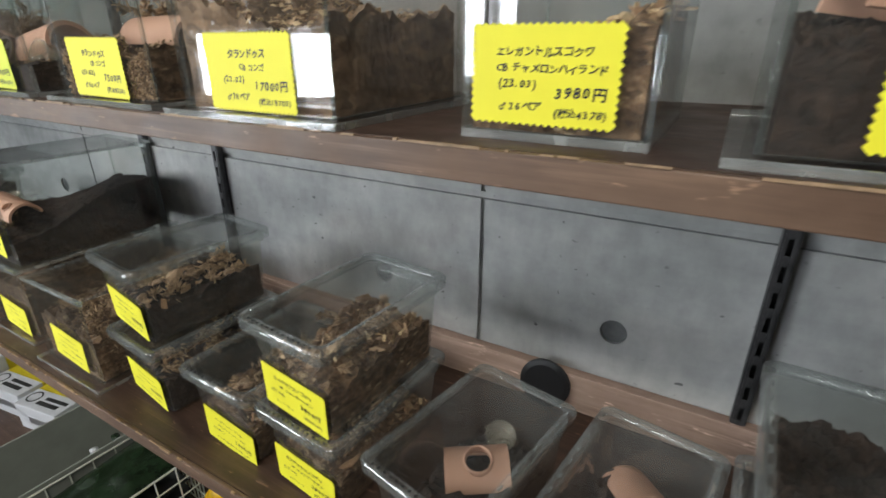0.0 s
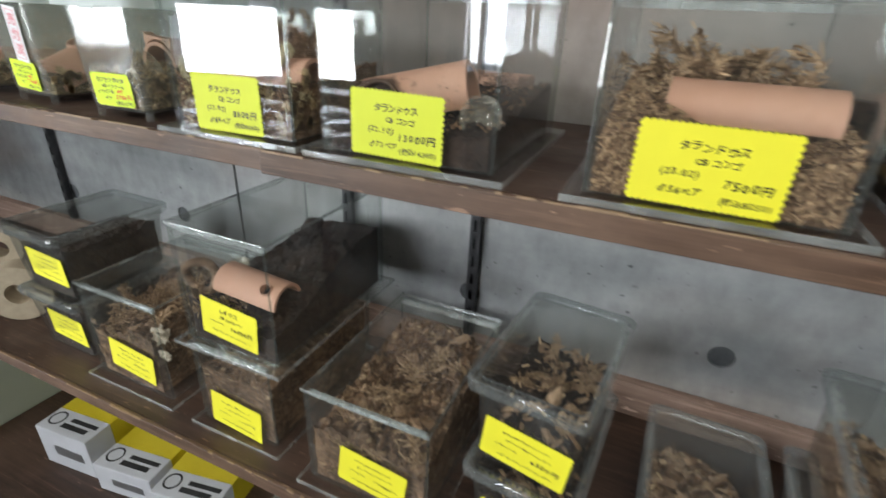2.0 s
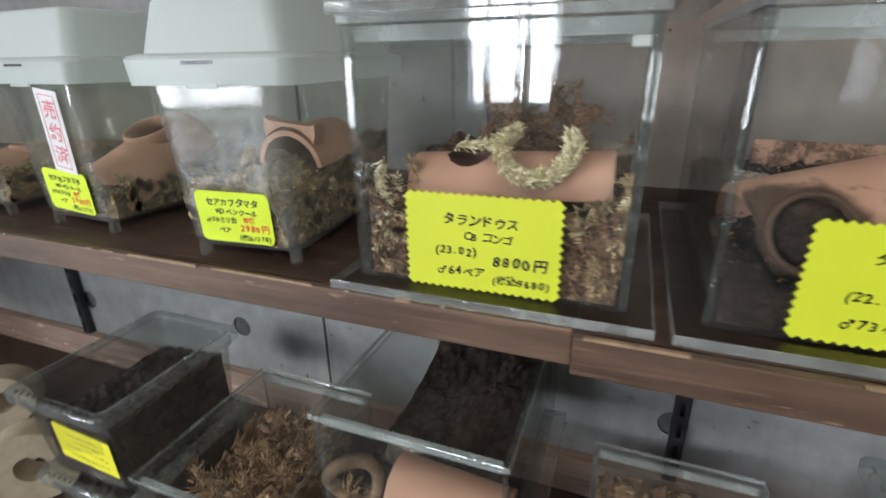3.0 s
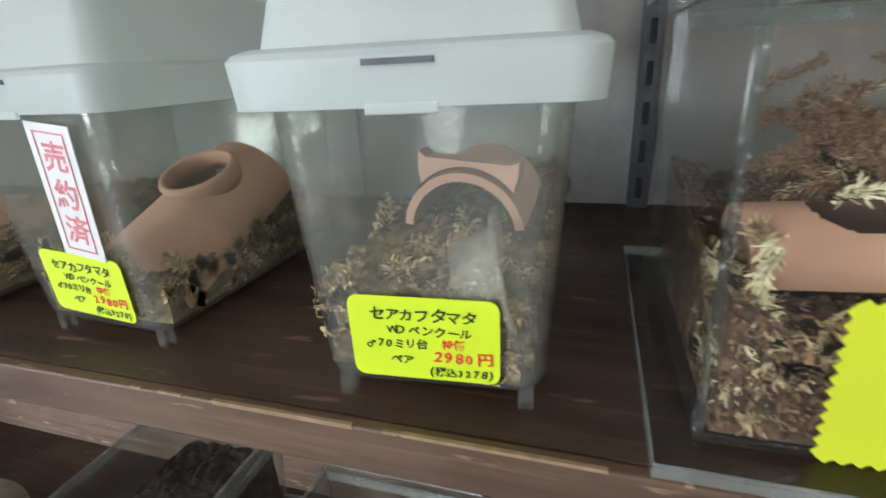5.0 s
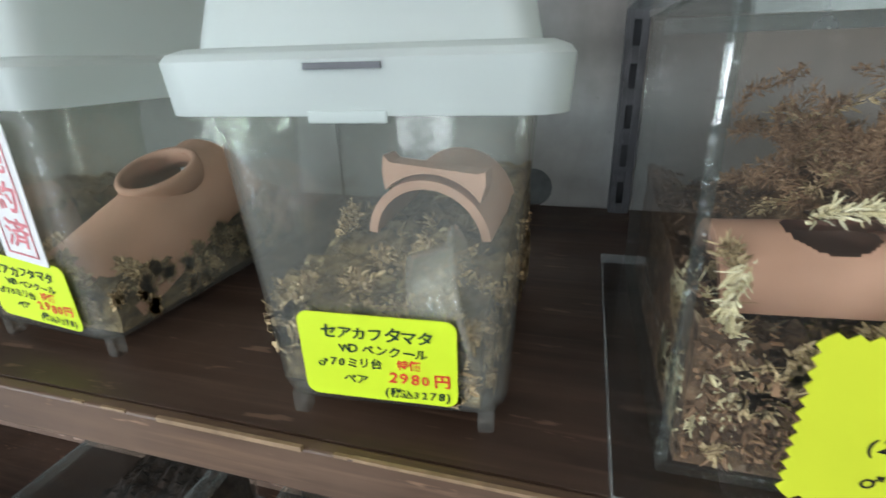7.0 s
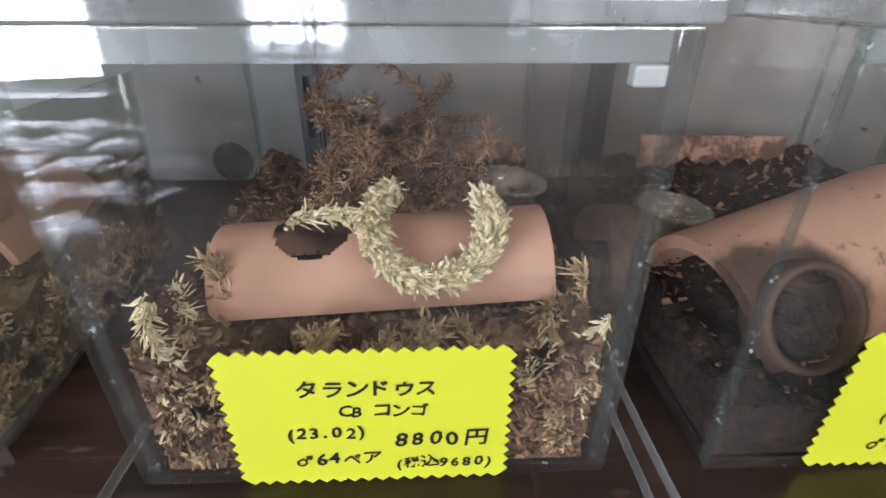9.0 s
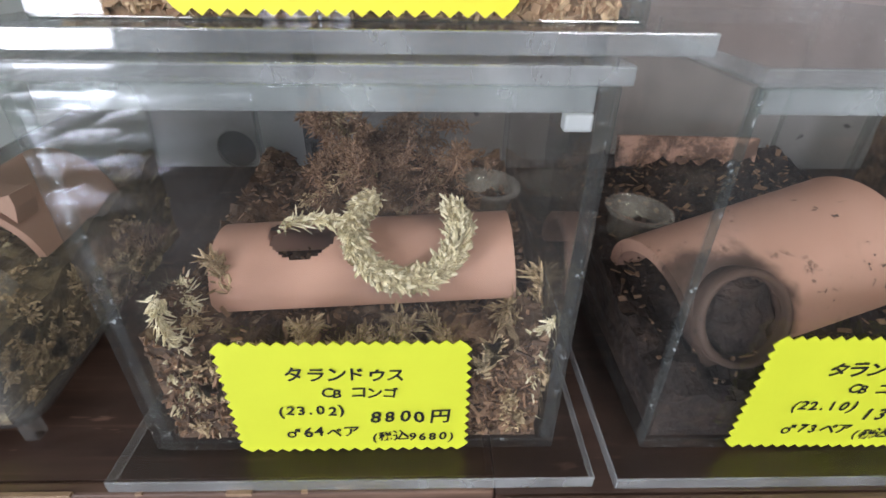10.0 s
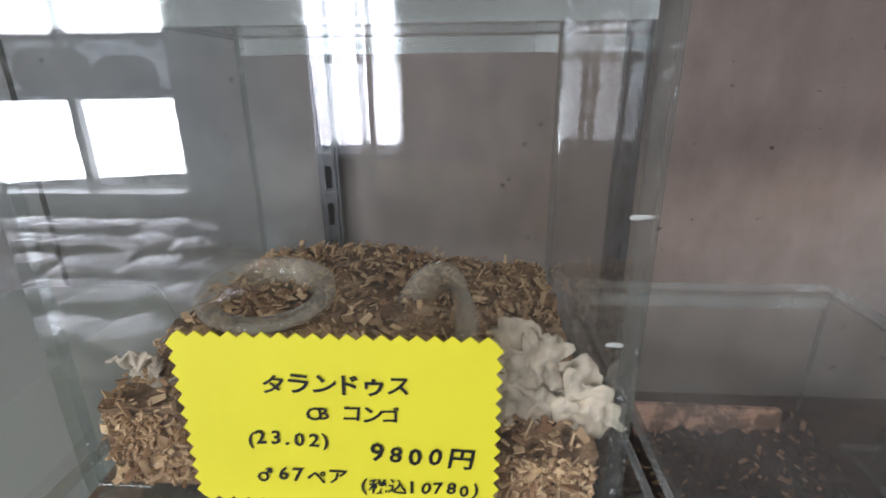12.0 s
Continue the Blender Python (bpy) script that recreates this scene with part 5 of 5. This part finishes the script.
def fill_tub(cx, cy, z0, level, material, label, seed, chips=None, turn=0):
    lv = lambda u, v: z0 + level + 0.012 * math.sin(u * 5 + seed) * math.cos(v * 6 + seed)
    b = bedding("bedding", -0.051, 0.051, -0.089, 0.089, z0 + 0.003, lv, material, label, seed, 0.008, 30, 34)
    b.matrix_world = pose(cx, cy, 0, 0, 0, turn)
    if chips:
        rg = random.Random(seed)
        for f in (lumps("bark_clods", 60, chips_on(-0.045, 0.045, -0.082, 0.082, lv, 0.002, 0.7), CLOD if chips is CHIP else chips, "broken bark clods on bedding", seed + 90, (0.006, 0.017)),
                  moss("shredded_fibre", [scribble(rg.uniform(-0.04, 0.04), rg.uniform(-0.078, 0.078), lv(0.5, 0.5) + rg.uniform(-0.004, 0.012), 0.016, 6, rg, 0.6) for _ in range(16)], FIBRE, "shredded wood fibre on bedding", seed + 91, 0.006, 0.0017, 90, fuzz=0.004,
                       clip=(-0.052, 0.052, -0.09, 0.09, z0 + 0.004)),
                  flakes("shavings", 50, chips_on(-0.048, 0.048, -0.086, 0.086, lv, 0.004, 0.9), CHIP, "curled shavings on bedding", seed + 92, (0.004, 0.013), 0.0007)):
            f.matrix_world = pose(cx, cy, 0, 0, 0, turn)


fill_tub(-0.484, 0.347, LOWER, 0.055, BED_DARK, "dark soil in a moulded tub", 51, CHIP_DARK, -5)
fill_tub(-0.486, 0.350, LOWER + 0.119, 0.052, BED_DARK, "dark bedding with pale shavings in a tub", 52, CHIP, -6)
fill_tub(-0.307, 0.345, LOWER, 0.060, BED_BROWN, "brown shredded bedding in a tub", 53, CHIP, -2)
fill_tub(-0.158, 0.340, LOWER, 0.05, BED_BROWN, "brown bedding in a tub", 54, CHIP_DARK, -4)
fill_tub(-0.157, 0.339, LOWER + 0.119, 0.055, BED_BROWN, "brown shredded bedding in a tub", 55, CHIP, -5)
fill_tub(0.012, 0.330, LOWER, 0.036, BED_DARK, "dark soil in a moulded tub", 56, None, -11)
fill_tub(0.172, 0.330, LOWER, 0.036, BED_DARK, "dark soil in a moulded tub", 57, None, -9)
fill_tub(0.318, 0.330, LOWER, 0.07, BED_DARK, "dark soil in a moulded tub", 58, None, -3)
fill_tub(0.316, 0.322, LOWER + 0.119, 0.075, BED_DARK, "dark soil in a moulded tub", 59, None, -3)
half_pipe("terracotta_hide", pose(0.006, 0.352, LOWER + 0.034, 0, -4, 30), 0.075, 0.030, 0.004, CLAY, "terracotta hide with a round opening on dark soil", 180, (0.002, 75, 0.0145))
cup("jelly_cup", 0.012, 0.402, LOWER + 0.044, 0.017, 0.018, "clear feeding cup on dark soil", (20, 15))
half_pipe("terracotta_hide", pose(0.178, 0.395, LOWER + 0.036, 0, 22, 120), 0.07, 0.030, 0.004, CLAY, "broken terracotta shard on dark soil", 120)


def fill_case(x0, x1, y0, y1, z0, level, material, label, seed, chips=None, slope=0.015):
    lv = lambda u, v: z0 + level + 0.016 * math.sin(u * 4 + seed) * math.cos(v * 5 + seed * 2) + slope * (v - 0.3)
    bedding("bedding", x0 + 0.004, x1 - 0.004, y0 + 0.004, y1 - 0.004, z0 + 0.0062, lv, material, label, seed, 0.011 if chips else 0.0045)
    if chips:
        rg = random.Random(seed)
        clip = (x0 + 0.0045, x1 - 0.0045, y0 + 0.0045, y1 - 0.0045, z0 + 0.007)
        lumps("bark_clods", 70, chips_on(x0 + 0.014, x1 - 0.014, y0 + 0.014, y1 - 0.014, lv, 0.002, 0.8), CLOD if chips is CHIP else chips, "broken bark clods on bedding", seed + 70, (0.006, 0.016))
        moss("shredded_fibre", [scribble(rg.uniform(x0 + 0.02, x1 - 0.02), rg.uniform(y0 + 0.02, y1 - 0.02), lv(0.5, 0.4) + rg.uniform(-0.01, 0.012), 0.02, 7, rg, 0.6) for _ in range(50)], FIBRE, "shredded wood fibre on bedding", seed + 71, 0.008, 0.0021, 80, fuzz=0.006, clip=clip)
        moss("shredded_fibre", [scribble(rg.uniform(x0 + 0.01, x1 - 0.01), y0 + 0.007, rg.uniform(z0 + 0.012, z0 + level), 0.012, 5, rg, 1.0) for _ in range(26)], FIBRE, "shredded fibre against the case front", seed + 72, 0.006, 0.0018, 60, fuzz=0.004, clip=clip)
        moss("shredded_fibre", [scribble(x1 - 0.007, rg.uniform(y0 + 0.01, y1 - 0.02), rg.uniform(z0 + 0.012, z0 + level), 0.012, 5, rg, 1.0) for _ in range(26)], FIBRE, "shredded fibre against the case side", seed + 73, 0.006, 0.0018, 60, fuzz=0.004, clip=clip)


fill_case(-0.972, -0.818, 0.252, 0.520, 0.9052, 0.070, BED_DARK, "dark brown bedding in a large acrylic case", 61, None, 0.045)
fill_case(-0.972, -0.836, 0.250, 0.500, LOWER, 0.105, BED_BROWN, "brown bedding in an acrylic case", 62, None)
fill_case(-0.764, -0.594, 0.235, 0.489, LOWER, 0.092, BED_BROWN, "shredded brown bedding in an acrylic case", 63, CHIP, 0.03)
fill_case(-1.213, -1.064, 0.251, 0.455, LOWER, 0.10, BED_BROWN, "brown bedding in an acrylic case", 64, CHIP)
rng = random.Random(66)
moss("shredded_fibre", [scribble(-0.935 + rng.uniform(-0.03, 0.03), 0.272 + rng.uniform(-0.008, 0.02), 0.965 + rng.uniform(-0.02, 0.022), 0.014, 6, rng, 0.6) for _ in range(26)], FIBRE, "tan shredded wood beside the clay hide", 166, 0.007, 0.0024, 80, fuzz=0.006, clip=(-0.9675, -0.8225, 0.2565, 0.5155, 0.912))
half_pipe("terracotta_hide", pose(-0.872, 0.289, 0.993, 8, 4, 0), 0.100, 0.026, 0.004, CLAY, "half-round terracotta hide with a small opening", 170, (0.03, 60, 0.007))
bm = bmesh.new()
tube(bm, [(0.022 * math.cos(a), 0.004 * math.sin(2 * a), 0.022 * math.sin(a)) for a in (2 * math.pi * i / 28 for i in range(28))], 0.006, 10, True)
solo("bark_ring", bm, BED_CLAY, pose(-0.955, 0.275, 1.0, 0, 0, 15), "round tan bark ring in bedding", "bark", smooth=True)
cup("jelly_cup", -0.925, 0.312, 0.998, 0.014, 0.014, "clear feeding cup behind the clay hide", (10, 5))
crumple("pulp_tuft", -1.0600, 0.270, 0.872, 0.0150, 6, "white crumpled moss tuft in the case corner", 6)
crumple("pulp_tuft", -1.0585, 0.267, 0.836, 0.0110, 4, "white crumpled moss in the case corner", 7)

# dark tubs, paper rolls and a sticker further along
for z, i in ((LOWER, 0), (LOWER + 0.119, 1)):
    c = tub(-1.318, 0.352, z, "moulded tub of black soil, one of two stacked", w=0.146, d=0.195)
    card(c, 0.018, -0.0885, 0.03, 0.088, 0.05, small_card(), tilt=4, lean=3)
    lv = lambda u, v, z=z: z + 0.070 + 0.012 * u
    b = bedding("bedding", -0.058, 0.058, -0.084, 0.084, z + 0.003, lv, BED_DARK, "black soil in a moulded tub", 71 + i, 0.007)
    b.matrix_world = pose(-1.318, 0.352, 0)


def roll(x, y, z, r, hole, d, turn, lean, label):
    bm = bmesh.new()
    lathe(bm, [(hole, -d / 2), (r - 0.001, -d / 2), (r, -d / 2 + 0.001), (r, d / 2 - 0.001), (r - 0.001, d / 2), (hole, d / 2), (hole, -d / 2)], 40)
    bmesh.ops.remove_doubles(bm, verts=bm.verts, dist=1e-5)
    return solo("paper_roll", bm, TAPE, pose(x, y, z, 90 + lean, 0, turn), label, "roll", "paper rolls")


roll(-1.500, 0.300, LOWER + 0.057, 0.057, 0.021, 0.04, 42, 0, "cream paper roll standing on edge")
roll(-1.600, 0.335, LOWER + 0.0365, 0.036, 0.016, 0.04, 42, 0, "small cream paper roll on edge under another")
roll(-1.600, 0.335, LOWER + 0.115, 0.042, 0.018, 0.04, 42, 0, "smaller cream paper roll propped on another")
solo("small_box", boxed(-0.034, 0.034, -0.020, 0.020, 0, 0.016, 0.0015), WHITE_BOX, pose(-1.70, 0.295, LOWER, 0, 0, -20), "tiny white carton on the shelf", "box")

# ---------- bench below with cartons, tray, basket and packets ----------
structure("bench_top", boxed(-2.3, 1.2, -0.06, 0.52, BENCH - 0.03, BENCH, 0.002), WOOD, "dark brown wooden bench top", "bench")
structure("bench_back", boxed(-2.3, 1.2, 0.50, 0.515, BENCH + 0.0005, LOWER - 0.0245), PALE_PAINT, "pale green painted board under the shelf", "panel")
structure("bench_front", boxed(-2.3, 1.2, -0.02, 0.0, 0, BENCH - 0.0305), PALE_PAINT, "pale painted bench front", "panel")
solo("pale_cabinet", boxed(-0.30, 0.30, -0.15, 0.15, 0, 0.31, 0.004), PALE_PAINT, (-2.06, 0.33, BENCH), "pale green painted cabinet on the bench", "cabinet")


def carton(x, y, turn, z=BENCH, h=0.095):
    """A yellow carton whose end bears a white label."""
    root = thing("carton", pose(x, y, z, 0, 0, turn), "yellow carton with a white printed end", "carton", "yellow cartons")
    w = 0.073
    part("carton_body", boxed(-w, w, 0.0605, 0.22, 0, h, 0.0015), YELLOW_BOX, root)
    part("label_panel", boxed(-w, w, 0.0, 0.06, 0, h + 0.001, 0.002), WHITE_BOX, root, "white printed end")
    for k, (a, b) in enumerate(((-0.012, 0.062), (-0.02, 0.05))):
        part("print", boxed(a, b, 0.034 - 0.018 * k, 0.044 - 0.016 * k, h + 0.0008, h + 0.0014), STEEL, root, "dark grey print bar")
    bm = bmesh.new()
    lathe(bm, [(0.015, h + 0.0008), (0.019, h + 0.0008), (0.019, h + 0.0014), (0.015, h + 0.0014), (0.015, h + 0.0008)], 24, Matrix.Translation((-0.047, 0.034, 0)))
    part("print_ring", bm, STEEL, root)
    part("print", boxed(-0.03, 0.05, -0.0008, 0.0004, h * 0.35, h * 0.6), FRAME_MAT, root, "grey print bar")
    return root


carton(-1.140, 0.276, 10, h=0.073)
carton(-1.305, 0.268, 8, h=0.073)
carton(-1.480, 0.262, 6, h=0.105)


def tray(x, y, w, d, h, turn):
    root = thing("grey_tray", pose(x, y, BENCH, 0, 0, turn), "open grey board tray with bottles", "tray")
    t = 0.004
    part("tray_base", boxed(-w, w, -d, d, 0, t), CARDBOARD_GREY, root)
    for b in ((-w, -w + t, -d, d), (w - t, w, -d, d), (-w + t + .0003, w - t - .0003, -d, -d + t), (-w + t + .0003, w - t - .0003, d - t, d)):
        part("tray_side", boxed(*b, t + 0.0003, h, 0.0012), CARDBOARD_GREY, root)
    return root


tray(-0.853, 0.195, 0.088, 0.165, 0.155, -3)
for x, y, m, hh in ((-0.815, 0.305, GREEN_PACK, 0.12), (-0.795, 0.255, BLACK, 0.11), (-0.84, 0.27, WHITE_BOX, 0.10), (-0.80, 0.21, GREEN_PACK, 0.09)):
    bm = bmesh.new()
    lathe(bm, [(0.0005, 0), (0.017, 0), (0.018, 0.003), (0.018, hh * 0.7), (0.008, hh * 0.85), (0.008, hh), (0.0005, hh)], 20)
    solo("bottle", bm, m, pose(x, y, BENCH + 0.0045), "small bottle standing in a grey tray", "bottle", "small bottles", smooth=True)


def basket(x, y, w, d, h, turn):
    root = thing("wire_basket", pose(x, y, BENCH, 0, 0, turn), "white coated wire basket", "basket")
    r = 0.0016
    for z in (0.002, h):
        bm = bmesh.new()
        tube(bm, [(-w, -d, z), (w, -d, z), (w, d, z), (-w, d, z)], r * 1.4, 8, True)
        part("rim_wire", bm, WIRE, root)
    for s, n, horiz in ((0, 10, 1), (1, 10, 1), (2, 6, 0), (3, 6, 0)):
        for i in range(n + 1):
            f = -1 + 2 * i / n
            p = (f * w, (-d, d)[s]) if s < 2 else ((-w, w)[s - 2], f * d)
            bm = bmesh.new()
            tube(bm, [(*p, 0.002), (*p, h)], r, 6)
            part("wire", bm, WIRE, root)
        for k in range(1, 4):
            z = h * k / 4
            bm = bmesh.new()
            tube(bm, [(-w, (-d, d)[s], z), (w, (-d, d)[s], z)] if s < 2 else [((-w, w)[s - 2], -d, z), ((-w, w)[s - 2], d, z)], r, 6)
            part("wire", bm, WIRE, root)
    return root


basket(-0.683, 0.232, 0.076, 0.118, 0.145, -4)


def packet(x, y, z, w, d, material, label, turn, rx, ry, seed):
    """A soft sealed packet, puffed and creased."""
    bm = bmesh.new()
    n = 16
    off = Vector((seed * 5.3, 0, 0))
    tops, bots = [], []
    for j in range(n + 1):
        a, b = [], []
        for i in range(n + 1):
            u, v = -1 + 2 * i / n, -1 + 2 * j / n
            puff = 0.016 * (1 - u ** 4) * (1 - v ** 4)
            k = 0.005 * noise.noise(Vector((u * 3, v * 3, 0)) + off) * (1 - u ** 8)
            a.append(bm.verts.new((u * w, v * d, puff + k + 0.0006)))
            b.append(bm.verts.new((u * w, v * d, -puff * 0.6 + k - 0.0006)))
        tops.append(a)
        bots.append(b)
    for j in range(n):
        for i in range(n):
            bm.faces.new((tops[j][i], tops[j][i + 1], tops[j + 1][i + 1], tops[j + 1][i]))
            bm.faces.new((bots[j][i], bots[j + 1][i], bots[j + 1][i + 1], bots[j][i + 1]))
    return solo("packet", bm, material, pose(x, y, z, rx, ry, turn), label, "packet", "film packets", smooth=True)


packet(-0.686, 0.235, BENCH + 0.128, 0.068, 0.108, GREEN_PACK, "dark green glossy film packet in a wire basket", -4, 6, 0, 1)
packet(-0.680, 0.230, BENCH + 0.090, 0.066, 0.10, BLACK, "black film packet in a wire basket", -2, 0, 0, 2)
packet(-0.683, 0.235, BENCH + 0.022, 0.064, 0.10, GREEN_PACK, "dark green film packet at the basket's bottom", -4, 0, 0, 7)
packet(-0.683, 0.235, BENCH + 0.055, 0.065, 0.10, BLACK, "black film packet between others in the basket", -3, 0, 0, 8)
for i, (x, y, m, tn) in enumerate(((-0.54, 0.36, BLUE_PACK, 12), (-0.44, 0.375, BLUE_PACK, -20), (-0.34, 0.36, BLUE_PACK, 8), (-0.50, 0.27, YELLOW_PACK, -10), (-0.40, 0.25, BLUE_PACK, 25), (-0.30, 0.26, BLUE_PACK, -6), (-0.53, 0.17, BLUE_PACK, 5))):
    packet(x, y, BENCH + 0.040 + 0.016 * (i % 3), 0.055, 0.065, m, "blue and yellow glossy film packet" if m is BLUE_PACK else "yellow glossy film packet", tn, 4 * (i % 2), 5 * (i % 3 - 1), 10 + i)
    packet(x + 0.008, y, BENCH + 0.014, 0.055, 0.065, YELLOW_PACK, "yellow film packet under others", tn + 8, 0, 0, 50 + i)
    if m is BLUE_PACK:
        packet(x - 0.01, y - 0.012, BENCH + 0.064 + 0.016 * (i % 3), 0.028, 0.032, YELLOW_PACK, "yellow film tab on a blue packet", tn + 15, 6, -4, 30 + i)

# ---------- display table across the room ----------
table = thing("display_table", (-2.7, -1.55, 0), "grey-topped display table across the shop", "table")
part("tabletop", boxed(-0.85, 0.95, -0.75, 0.85, 0.68, 0.71, 0.004), CARDBOARD_GREY, table)
for x in (-0.8, 0.9):
    for y in (-0.7, 0.8):
        part("leg", boxed(x - 0.02, x + 0.02, y - 0.02, y + 0.02, 0, 0.68), FRAME_MAT, table)
FILM = make_plain("bluish_clear_film", (0.80, 0.82, 0.95), 0.16, 0.65, 0.30, 28, 0.9)
for i in range(30):
    packet(-3.40 + 0.31 * (i % 6) + 0.03 * (i // 6 % 2), -2.12 + 0.30 * (i // 6), 0.735 + 0.004 * (i % 3), 0.135, 0.13, FILM, "clear glossy film bag lying on the table", 11 * (i % 5) - 20, 4 * (i % 3), 3 * (i % 2), 80 + i)
